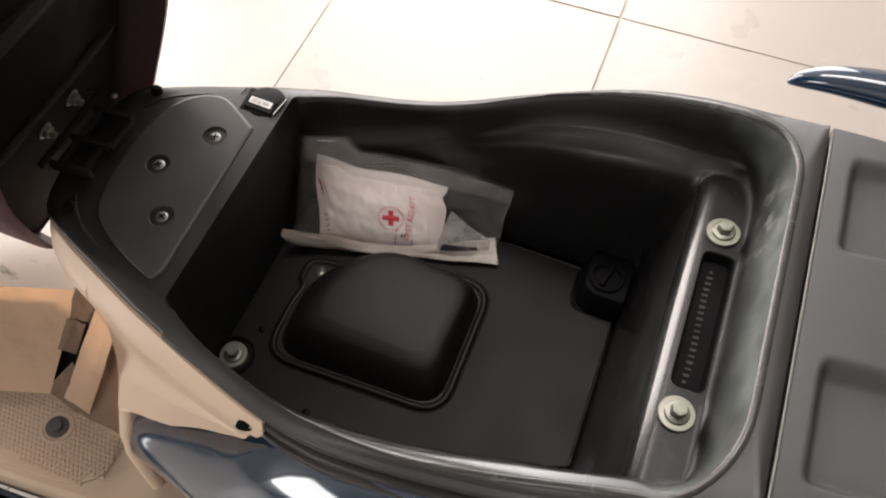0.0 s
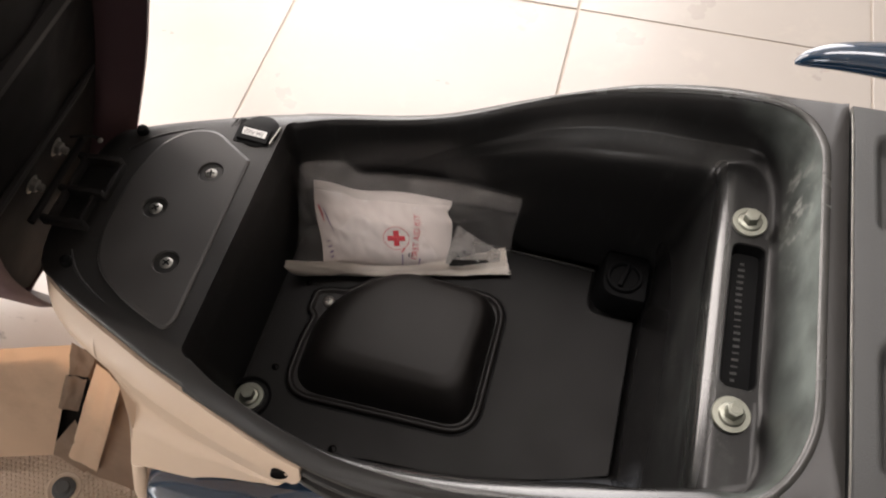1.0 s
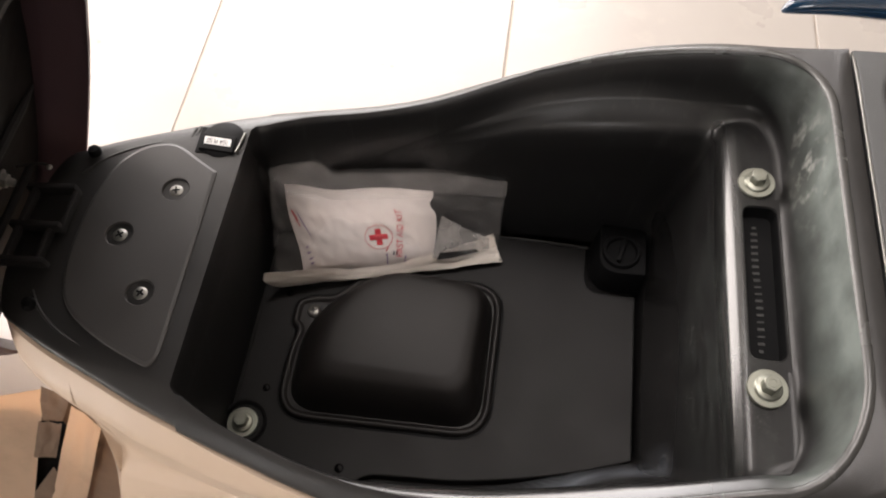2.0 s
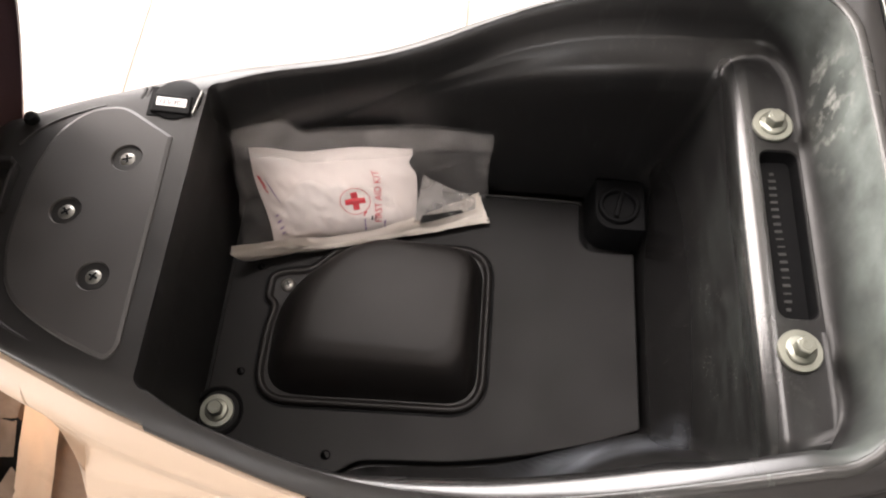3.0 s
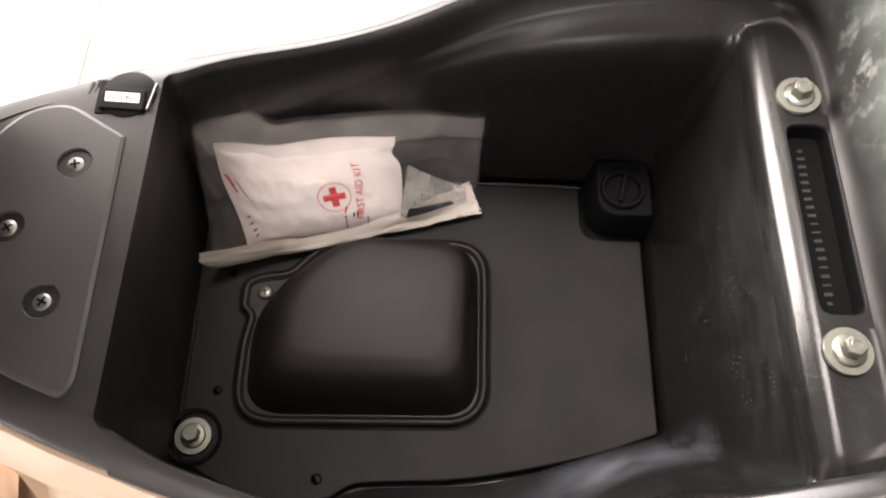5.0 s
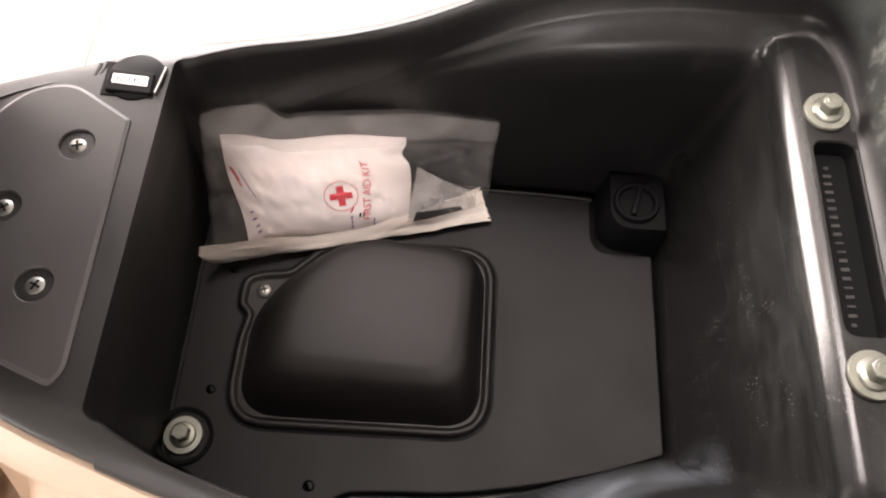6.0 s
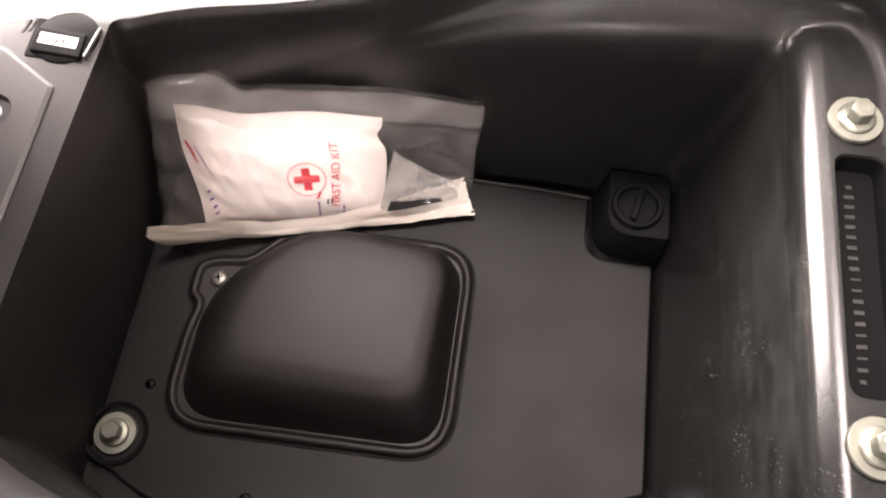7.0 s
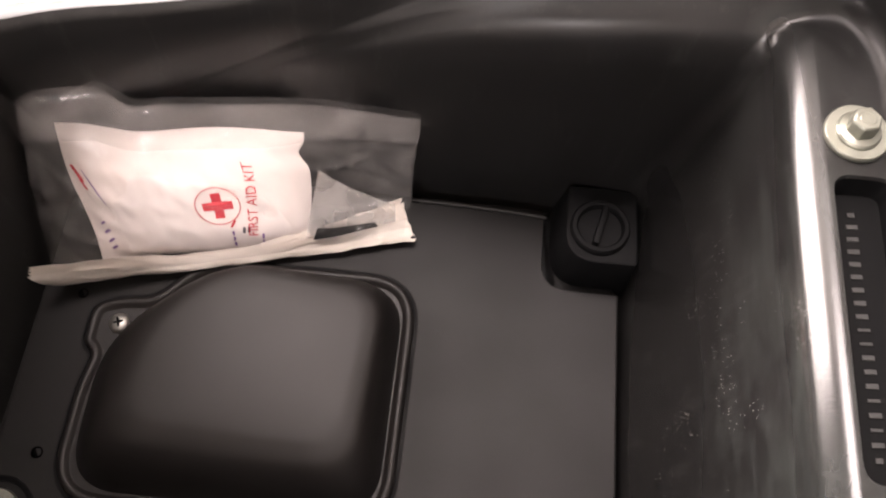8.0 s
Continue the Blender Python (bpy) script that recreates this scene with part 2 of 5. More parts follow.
def film_material(name="clear_polythene_film", low=0.05, high=0.13):
    """Clear, slightly milky wrapping film."""
    m = bpy.data.materials.new(name)
    m.use_nodes = True
    t = m.node_tree
    n, link = t.nodes, t.links.new
    out = n["Material Output"]
    n.remove(n["Principled BSDF"])
    clear, milk, shine = n.new("ShaderNodeBsdfTransparent"), n.new("ShaderNodeBsdfDiffuse"), n.new("ShaderNodeBsdfGlossy")
    clear.inputs["Color"].default_value = (0.97, 0.96, 0.95, 1)
    milk.inputs["Color"].default_value = (0.75, 0.72, 0.70, 1)
    shine.inputs["Roughness"].default_value = 0.14
    no, ra, co = n.new("ShaderNodeTexNoise"), n.new("ShaderNodeMapRange"), n.new("ShaderNodeTexCoord")
    no.inputs["Scale"].default_value, no.inputs["Detail"].default_value = 70.0, 6.0
    link(co.outputs["Object"], no.inputs["Vector"])
    ra.inputs["From Min"].default_value, ra.inputs["From Max"].default_value = 0.35, 0.7
    ra.inputs["To Min"].default_value, ra.inputs["To Max"].default_value = low, high
    link(no.outputs["Fac"], ra.inputs["Value"])
    a, c, fr = n.new("ShaderNodeMixShader"), n.new("ShaderNodeMixShader"), n.new("ShaderNodeFresnel")
    fr.inputs["IOR"].default_value = 1.33
    link(ra.outputs["Result"], a.inputs[0])
    link(clear.outputs[0], a.inputs[1])
    link(milk.outputs[0], a.inputs[2])
    link(fr.outputs[0], c.inputs[0])
    link(a.outputs[0], c.inputs[1])
    link(shine.outputs[0], c.inputs[2])
    link(c.outputs[0], out.inputs[0])
    return m


FILM = film_material(low=0.025, high=0.070)
SEAM = film_material("welded_polythene_film", 0.05, 0.10)
MILKY = film_material("milky_polythene_film", 0.26, 0.42)


# ---- mesh helpers ----
def curve(xs, ys):
    """A smooth function through a few stations."""
    xs, ys = np.array(xs, float), np.array(ys, float)
    d = np.gradient(ys, xs)

    def f(x):
        x = min(max(x, xs[0]), xs[-1])
        i = min(max(int(np.searchsorted(xs, x)) - 1, 0), len(xs) - 2)
        h = xs[i + 1] - xs[i]
        u = (x - xs[i]) / h
        return float((2 * u**3 - 3 * u**2 + 1) * ys[i] + (u**3 - 2 * u**2 + u) * h * d[i] + (3 * u**2 - 2 * u**3) * ys[i + 1] + (u**3 - u**2) * h * d[i + 1])

    return f


def finish(bm, name, mat, sharp=40):
    """Turns a bmesh into a mesh with smooth faces and sharp edges where it bends hard."""
    bmesh.ops.recalc_face_normals(bm, faces=bm.faces)
    for f in bm.faces:
        f.smooth = len(f.verts) <= 4 and (abs(f.normal.z) < 0.99999 or f.calc_area() < 0.0001)
    for e in bm.edges:
        e.smooth = not (len(e.link_faces) == 2 and e.calc_face_angle(0) > radians(sharp))
    me = bpy.data.meshes.new(name)
    bm.to_mesh(me)
    bm.free()
    me.materials.append(mat)
    return me


def part(name, bm, mat, parent=None, label="", m=None, sharp=40):
    ob = new(name, finish(bm, name, mat, sharp))
    if m is not None:
        ob.matrix_world = m
    if parent is not None:
        ob.parent = parent
    return tagged(ob, label)


def thing(name, label, category, kind="", group="", place=(0, 0, 0)):
    ob = new(name)
    ob.location = place
    ob.empty_display_size = 0.05
    return tagged(ob, label, category, group, kind)


def loft(rings, closed=True, cap_first=False, cap_last=False):
    bm = bmesh.new()
    vs = [[bm.verts.new(p) for p in r] for r in rings]
    k = len(rings[0])
    for a, b in zip(vs, vs[1:]):
        for i in range(k if closed else k - 1):
            j = (i + 1) % k
            bm.faces.new((a[i], a[j], b[j], b[i]))
    if cap_first:
        bm.faces.new(vs[0])
    if cap_last:
        bm.faces.new(vs[-1])
    return bm


def rounded(points, radii, steps=6):
    """A closed outline in the plane with its corners rounded."""
    out, k = [], len(points)
    for i, p in enumerate(points):
        p, a, b = Vector(p), Vector(points[i - 1]), Vector(points[(i + 1) % k])
        r = radii[i] if isinstance(radii, (list, tuple)) else radii
        r = min(r, (a - p).length * 0.49, (b - p).length * 0.49)
        s, e = p + (a - p).normalized() * r, p + (b - p).normalized() * r
        for j in range(steps + 1):
            u = j / steps
            out.append(s * (1 - u) ** 2 + p * 2 * u * (1 - u) + e * u * u)
    return out


def inset(outline, d):
    """The outline moved inwards by d."""
    k, out = len(outline), []
    area = sum(outline[i - 1].x * outline[i].y - outline[i].x * outline[i - 1].y for i in range(k))
    s = 1 if area > 0 else -1
    for i in range(k):
        t = outline[(i + 1) % k] - outline[i - 1]
        t = t.normalized() if t.length > 1e-9 else Vector((1, 0))
        out.append(outline[i] + Vector((-t.y, t.x)) * d * s)
    return out


def slab(outline, z0, z1, bevel=0.001, tilt=None):
    """A plate of the outline's shape from z0 to z1 with an eased upper edge."""
    f = tilt or (lambda x, y: 0.0)
    inner, mid = inset(outline, bevel), inset(outline, bevel * 0.3)
    rings = [[(p.x, p.y, z + f(p.x, p.y)) for p in o] for o, z in ((outline, z0), (outline, z1 - bevel), (mid, z1 - bevel * 0.3), (inner, z1))]
    return loft(rings, cap_first=True, cap_last=True)


def drilled(outline, z0, z1, bevel, holes):
    """A plate as slab() makes, with round wells (x, y, radius, depth) sunk into its top."""
    bm = bmesh.new()
    inner_, mid = inset(outline, bevel), inset(outline, bevel * 0.3)
    loops = [[bm.verts.new((p.x, p.y, z)) for p in o] for o, z in ((outline, z0), (outline, z1 - bevel), (mid, z1 - bevel * 0.3), (inner_, z1))]
    k_ = len(outline)
    for a_, b_ in zip(loops, loops[1:]):
        for i in range(k_):
            bm.faces.new((a_[i], a_[(i + 1) % k_], b_[(i + 1) % k_], b_[i]))
    edges = [bm.edges.get((loops[-1][i], loops[-1][(i + 1) % k_])) for i in range(k_)]
    for x, y, r, deep in holes:
        sunk = []
        for rr, dz in ((r, 0.0), (r - 0.0005, -0.0006), (r - 0.0009, -deep), (r * 0.3, -deep)):
            sunk.append([bm.verts.new((x + rr * math.cos(6.28318531 * i / 28), y + rr * math.sin(6.28318531 * i / 28), z1 + dz)) for i in range(28)])
        for a_, b_ in zip(sunk, sunk[1:]):
            for i in range(28):
                bm.faces.new((a_[i], a_[(i + 1) % 28], b_[(i + 1) % 28], b_[i]))
        bm.faces.new(sunk[-1])
        edges += [bm.edges.get((sunk[0][i], sunk[0][(i + 1) % 28])) for i in range(28)]
    bmesh.ops.triangle_fill(bm, edges=edges, use_beauty=True)
    return bm


def block(sx, sy, sz, bevel=0.002, segments=2, m=None):
    """A box with eased edges, standing on its base."""
    bm = bmesh.new()
    bmesh.ops.create_cube(bm, size=1)
    bmesh.ops.scale(bm, vec=(sx, sy, sz), verts=bm.verts)
    bmesh.ops.translate(bm, vec=(0, 0, sz / 2), verts=bm.verts)
    if bevel:
        bmesh.ops.bevel(bm, geom=bm.edges[:], offset=bevel, segments=segments, affect="EDGES", profile=0.6)
    if m is not None:
        bm.transform(m)
    return bm


def turned(profile, k=32, m=None, cap=True):
    """A round body from (radius, height) stations."""
    rings = [[(r * math.cos(6.28318531 * i / k), r * math.sin(6.28318531 * i / k), z) for i in range(k)] for r, z in profile]
    bm = loft(rings, cap_first=cap, cap_last=cap)
    if m is not None:
        bm.transform(m)
    return bm


def tube(points, radius, k=10, flat=1.0, taper=None):
    """A round bar along points."""
    rings, pts = [], [Vector(p) for p in points]
    for i, p in enumerate(pts):
        t = (pts[min(i + 1, len(pts) - 1)] - pts[max(i - 1, 0)]).normalized()
        side = t.cross(Vector((0, 0, 1)))
        side = side.normalized() if side.length > 1e-4 else Vector((1, 0, 0))
        up = side.cross(t)
        r = radius * (taper(i / (len(pts) - 1)) if taper else 1)
        rings.append([p + side * r * math.cos(6.28318531 * j / k) + up * r * flat * math.sin(6.28318531 * j / k) for j in range(k)])
    return loft(rings, cap_first=True, cap_last=True)


def merge(*bms):
    """Several bmeshes joined into one."""
    out = bmesh.new()
    for b in bms:
        me = bpy.data.meshes.new("scratch")
        b.to_mesh(me)
        b.free()
        out.from_mesh(me)
        bpy.data.meshes.remove(me)
    return out


def lettering(text, size, depth=0.0002):
    """Text as a mesh lying in its own plane, centred."""
    cu = bpy.data.curves.new("lettering", "FONT")
    cu.body, cu.size, cu.align_x, cu.align_y, cu.extrude = text, size, "CENTER", "CENTER", depth
    cu.resolution_u = 3
    ob = bpy.data.objects.new("lettering", cu)
    scene.collection.objects.link(ob)
    bpy.context.view_layer.update()
    me = bpy.data.meshes.new_from_object(ob.evaluated_get(bpy.context.evaluated_depsgraph_get()))
    bm = bmesh.new()
    bm.from_mesh(me)
    bpy.data.objects.remove(ob)
    bpy.data.meshes.remove(me)
    return bm


def mark(name, bm, mat, parent, label=""):
    me = bpy.data.meshes.new(name)
    bm.to_mesh(me)
    bm.free()
    me.materials.append(mat)
    ob = new(name, me)
    ob.parent = parent
    return tagged(ob, label)


# ---- the room ----
def slab_box(name, x0, x1, y0, y1, z0, z1, mat, label):
    ob = part(name, block(x1 - x0, y1 - y0, z1 - z0, 0), mat, None, label, pose((x0 + x1) / 2, (y0 + y1) / 2, z0))
    return tagged(ob, kind="structure")


X0, X1, Y0, Y1, TOP = -1.8365, 2.9435, -1.8165, 2.366, 2.9
floor = slab_box("floor", X0, X1, Y0, Y1, -0.10, -0.003, GROUT, "cream glazed square floor tiles with brown joints")
ceiling = tagged(part("ceiling", merge(*[block(x1 - x0, y1 - y0, 0.12, 0, m=pose((x0 + x1) / 2, (y0 + y1) / 2, TOP)) for x0, x1, y0, y1 in
                 ((X0, X1, Y0, 0.18), (X0, X1, 0.82, Y1), (X0, -0.77, 0.18, 0.82), (0.37, X1, 0.18, 0.82))]), CEILING, None, "grey sheet ceiling with a long roof light opening"), kind="structure")
slab_box("wall_east", X1, X1 + 0.15, Y0 - 0.15, Y1 + 0.15, 0, TOP, WALL, "plain painted plaster wall")


def pierced(name, y, xa, xb, za, zb, label):
    """A wall along x with one opening through it."""
    bms = []
    for x0, x1, z0, z1 in ((X0, xa, 0, TOP), (xb, X1, 0, TOP), (xa, xb, zb, TOP), (xa, xb, 0, za)):
        if z1 - z0 > 0.001:
            bms.append(block(x1 - x0, 0.15, z1 - z0, 0, m=pose((x0 + x1) / 2, y, z0)))
    return tagged(part(name, merge(*bms), WALL, None, label), kind="structure")


pierced("wall_north", Y1 + 0.075, -1.56, 0.24, 0.36, 2.60, "plaster wall with a wide shopfront opening")
west = [block(0.15, y1 - y0, z1 - z0, 0, m=pose(X0 - 0.075, (y0 + y1) / 2, z0)) for y0, y1, z0, z1 in ((Y0 - 0.15, -1.65, 0, TOP), (-0.85, 0.55, 0, TOP), (-1.65, -1.48, 0, TOP), (-0.94, -0.85, 0, TOP), (-1.48, -0.94, 0, 0.24), (-1.48, -0.94, 0.88, TOP), (1.95, Y1 + 0.15, 0, TOP), (0.55, 1.95, 2.70, TOP))]
tagged(part("wall_west", merge(*west), WALL, None, "plaster wall with a wide doorway and a small window opening"), kind="structure")
pierced("wall_south", Y0 - 0.075, -1.09, -0.35, 1.75, 2.21, "plaster wall with a high window opening")
ground = part("ground", block(400, 400, 0.2, 0), STREET, None, "pale concrete ground outside", pose(0, 0, -0.32))
tagged(ground, kind="structure")

# ---- the scooter ----
scooter = thing("scooter", "dark blue scooter, seat raised over its open storage bucket", "scooter")
rim_z = curve([-0.30, -0.246, -0.20, -0.15, -0.115, -0.08, -0.05, -0.025, 0, 0.034, 0.065, 0.10, 0.13, 0.165, 0.20, 0.26, 0.40],
              [0.803, 0.801, 0.799, 0.796, 0.792, 0.789, 0.792, 0.800, 0.811, 0.8265, 0.840, 0.853, 0.862, 0.8695, 0.880, 0.887, 0.893])
rim_in = curve([-0.16, -0.148, -0.126, -0.102, -0.078, -0.053, -0.028, -0.004, 0.02, 0.043, 0.065, 0.087, 0.11, 0.13, 0.151, 0.168, 0.20],
               [0.088, 0.095, 0.106, 0.114, 0.121, 0.127, 0.131, 0.1345, 0.137, 0.1373, 0.1365, 0.1345, 0.1315, 0.1285, 0.125, 0.121, 0.112])
rim_out = curve([-0.262, -0.246, -0.224, -0.201, -0.178, -0.147, -0.115, -0.082, -0.048, -0.023, 0.002, 0.034, 0.086, 0.13, 0.17, 0.20, 0.24, 0.30, 0.40],
                [0.060, 0.069, 0.079, 0.0885, 0.098, 0.109, 0.120, 0.130, 0.137, 0.141, 0.143, 0.1443, 0.1440, 0.139, 0.132, 0.125, 0.119, 0.108, 0.085])
shoulder_z = curve([-0.15, -0.10, -0.065, -0.044, -0.01, 0.021, 0.051, 0.08, 0.11, 0.14], [0.73, 0.735, 0.752, 0.766, 0.785, 0.802, 0.814, 0.8215, 0.8255, 0.8265])
shoulder_w = curve([-0.16, -0.07, -0.04, 0.0, 0.05, 0.07, 0.09, 0.11, 0.14], [0.0003, 0.0004, 0.002, 0.006, 0.0115, 0.0130, 0.0125, 0.0110, 0.0090])
shoulder_back = curve([-0.16, -0.09, -0.06, -0.03, 0.0, 0.05, 0.08, 0.11, 0.135, 0.15, 0.165], [0.0, 0.0001, 0.0013, 0.0045, 0.0070, 0.0088, 0.0082, 0.0064, 0.0040, 0.0008, -0.0020])
bottom_far = curve([-0.17, -0.14, -0.10, 0.0, 0.07, 0.12], [0.094, 0.104, 0.111, 0.114, 0.113, 0.108])
bottom_near = curve([-0.17, -0.148, -0.126, -0.10, -0.085, -0.062, -0.03, 0.0, 0.05, 0.084, 0.12], [0.084, 0.096, 0.107, 0.112, 0.106, 0.093, 0.089, 0.088, 0.083, 0.074, 0.062])
FLOOR_Z = 0.6715


def floor_tilt(x, y):
    return 0.018 * x + 0.010 * y


NS, NC, NR, NF = 60, 10, 36, 20
REAR_Y = [0.085 - 0.17 * i / NR for i in range(NR + 1)]


def ring(far, near, zside, xr, zr, xf, zf, rx=0.03, rfx=0.007, lim=(0.085, 0.085), znear=None, rn=None):
    """One level of the bucket: far side to the rear, rear, near side to the front, front."""
    pts = []
    znear = znear or zside
    xa, xb = xf + rfx, xr - rx
    xs = [xa + (xb - xa) * i / NS for i in range(NS + 1)]
    pts += [(x, far(x), zside(x)) for x in xs]

    def arc(p, q, corner, za, zb):
        for i in range(1, NC):
            a = math.pi / 2 * i / NC
            u = i / NC
            if corner == "in":
                x, y = p[0] + (q[0] - p[0]) * math.sin(a), q[1] + (p[1] - q[1]) * math.cos(a)
            else:
                x, y = q[0] + (p[0] - q[0]) * math.cos(a), p[1] + (q[1] - p[1]) * math.sin(a)
            pts.append((x, y, za + (zb - za) * u * u * (3 - 2 * u)))

    xn = xr - (rn or rx)
    xs_near = [xa + (xn - xa) * i / NS for i in range(NS + 1)]
    def across(y):
        m_ = abs(y)
        far_y = lim[0] if y > 0 else lim[1]
        m_ = m_ if m_ <= 0.058 and far_y > 0.07 else 0.058 + (m_ - 0.058) * (far_y - 0.058) / 0.027 if far_y > 0.07 else m_ * far_y / 0.085
        return m_ if y > 0 else -m_

    rear = [(xr, across(y), zr) for y in REAR_Y]
    arc((xb, far(xb)), rear[0], "in", zside(xb), zr)
    pts += rear
    arc(rear[-1], (xn, -near(xn)), "out", zr, znear(xn))
    pts += [(x, -near(x), znear(x)) for x in reversed(xs_near)]
    fy, ny = far(xa) - rfx, near(xa) - rfx
    front = [(xf, -ny + (fy + ny) * i / NF, zf) for i in range(NF + 1)]
    arc((xa, -near(xa)), front[0], "in", znear(xa), zf)
    pts += front
    arc(front[-1], (xa, far(xa)), "out", zf, zside(xa))
    return pts


def off(f, d):
    return lambda x: f(x) - d


def blend(f, g, u):
    return lambda x: f(x) * (1 - u) + g(x) * u


ease_off = curve([-0.16, -0.09, -0.06, -0.03, 0.0, 0.06, 0.20], [0.0, 0.01, 0.12, 0.45, 0.75, 1.0, 1.0])


def shoulder_y(x):
    return rim_in(x) - shoulder_back(x)


def shoulder_in(x):
    return shoulder_y(x) - shoulder_w(x)


def near_in(x):
    return shoulder_y(x) - max(0.0105 * ease_off(x), shoulder_w(x) * min(1, max(0, (x - 0.085) / 0.03)))


def back_off(f, d):
    return lambda x: f(x) - d * ease_off(x)


def far_step(u):
    return lambda x: shoulder_y(x) - min(0.014 * u, shoulder_w(x) * u * 1.6)


def near_step(u):
    return lambda x: shoulder_y(x) + (near_in(x) - shoulder_y(x)) * u


def smooth_step(u):
    u = min(1, max(0, u))
    return u * u * (3 - 2 * u)


def roll_y(d, f):
    """Near side: a rounded roll under the rim that runs into the ledge at the rear."""
    def g(x):
        return rim_in(x) - d * (0.12 + 0.88 * ease_off(x))
    return g


def roll_z(dz, f, weight=1.0):
    def g(x):
        q = weight * smooth_step((x - 0.088) / 0.042)
        return (rim_z(x) + dz) * (1 - q) + f(x) * q
    return g


# far inset, far height, near inset and drop, rear x and z, front x and z, corner radius
LEVELS = [
    (rim_in, lambda x: rim_z(x) + 0.003, rim_in, -0.0040, 0.0022, 0.1868, 0.8775, -0.1555, 0.8005, 0.034),
    (off(rim_in, 0.0012), lambda x: rim_z(x) + 0.0020, off(rim_in, 0.0012), -0.0020, 0.0018, 0.1860, 0.8765, -0.1560, 0.7995, 0.034),
    (off(rim_in, 0.003), lambda x: rim_z(x) - 0.002, off(rim_in, 0.003), 0.0005, 0.0008, 0.1850, 0.8725, -0.1565, 0.7965, 0.034),
    (off(rim_in, 0.0055), blend(rim_z, shoulder_z, 0.5), off(rim_in, 0.0065), 0.0032, -0.0008, 0.1808, 0.851, -0.1570, 0.785, 0.032),
    (shoulder_y, shoulder_z, shoulder_y, 0.0058, -0.0028, 0.1768, 0.8330, -0.1575, 0.770, 0.021),
    (far_step(0.14), off(shoulder_z, 0.0022), near_step(0.18), 0.0080, -0.0052, 0.1748, 0.8250, -0.1580, 0.767, 0.020),
    (far_step(0.36), off(shoulder_z, 0.0045), near_step(0.45), 0.0098, -0.0085, 0.1725, 0.8225, -0.1583, 0.764, 0.019),
    (blend(far_step(0.36), shoulder_in, 0.15), off(shoulder_z, 0.0060), near_in, 0.0101, -0.0095, 0.1695, 0.8225, -0.1586, 0.762, 0.019),
    (blend(far_step(0.36), shoulder_in, 0.85), off(shoulder_z, 0.0095), near_in, 0.0107, -0.0118, 0.1522, 0.8225, -0.1590, 0.757, 0.0110),
    (shoulder_in, off(shoulder_z, 0.0105), near_in, 0.0108, -0.0125, 0.1500, 0.8225, -0.1592, 0.755, 0.0105),
    (back_off(shoulder_in, 0.001), off(shoulder_z, 0.0115), back_off(near_in, 0.001), 0.0112, -0.0180, 0.1490, 0.82243, -0.1594, 0.753, 0.010),
    (back_off(shoulder_in, 0.002), off(shoulder_z, 0.013), back_off(near_in, 0.002), 0.0116, -0.0235, 0.1464, 0.8212, -0.1596, 0.751, 0.010),
    (back_off(shoulder_in, 0.0035), off(shoulder_z, 0.016), back_off(near_in, 0.0035), 0.0122, -0.0290, 0.1438, 0.8191, -0.1598, 0.748, 0.010),
    (back_off(shoulder_in, 0.0045), off(shoulder_z, 0.021), back_off(near_in, 0.0045), 0.0131, -0.0350, 0.1419, 0.8165, -0.1601, 0.744, 0.010),
    (back_off(shoulder_in, 0.0055), off(shoulder_z, 0.028), back_off(near_in, 0.0055), 0.0144, -0.0410, 0.1407, 0.8134, -0.1605, 0.738, 0.010),
    (back_off(shoulder_in, 0.0058), off(shoulder_z, 0.031), back_off(near_in, 0.0058), 0.0160, -0.0460, 0.1400, 0.8085, -0.1607, 0.735, 0.010),
]


def rear_reach(q):
    """Half width of the straight rear at a level: far side, near side."""
    if q < 7:
        return (0.078, (0.0715, 0.0715, 0.0725, 0.076, 0.082, 0.087, 0.091)[q])
    return (0.085, 0.098) if q == 7 else (0.103, 0.104)


rings = [ring(f, roll_y(d, g), zf_, xr, zr, xf, zf, rx, znear=roll_z(dz, zf_, (0, 0, 0, 0, 0, 0.3, 0.7)[q] if q < 7 else 1), lim=rear_reach(q), rn=(0.042, 0.042, 0.041, 0.038, 0.033, 0.028, 0.022)[q] if q < 7 else 0.016 if q == 7 else 0.008)
         for q, (f, zf_, g, d, dz, xr, zr, xf, zf, rx) in enumerate(LEVELS)]
top_in, near_top = back_off(shoulder_in, 0.0058), roll_y(0.0160, back_off(near_in, 0.0058))
z_near_top = roll_z(-0.0460, off(shoulder_z, 0.031))
def near_wall(u, a_):
    """The near wall drops steeply and then slopes in to the floor."""
    def g(x):
        q, r = smooth_step((x + 0.06) / 0.05), smooth_step((x - 0.01) / 0.08)
        v = u ** 1.8 * (1 - q) + (a_ * (1 - r) + u * r) * q
        return near_top(x) * (1 - v) + (bottom_near(x) - 0.006 * r) * v
    return g


def shelf(x):
    """A low step beside the floor plate that rises towards the rear."""
    return 0.6690 + 0.0210 * smooth_step((x + 0.015) / 0.125)


def near_wall_z(u, over):
    def g(x):
        q, r = smooth_step((x + 0.06) / 0.05), smooth_step((x - 0.01) / 0.08)
        even = z_near_top(x) * (1 - u) + 0.671 * u
        return even * (1 - q) + ((shelf(x) + over) * (1 - r) + even * r) * q
    return g


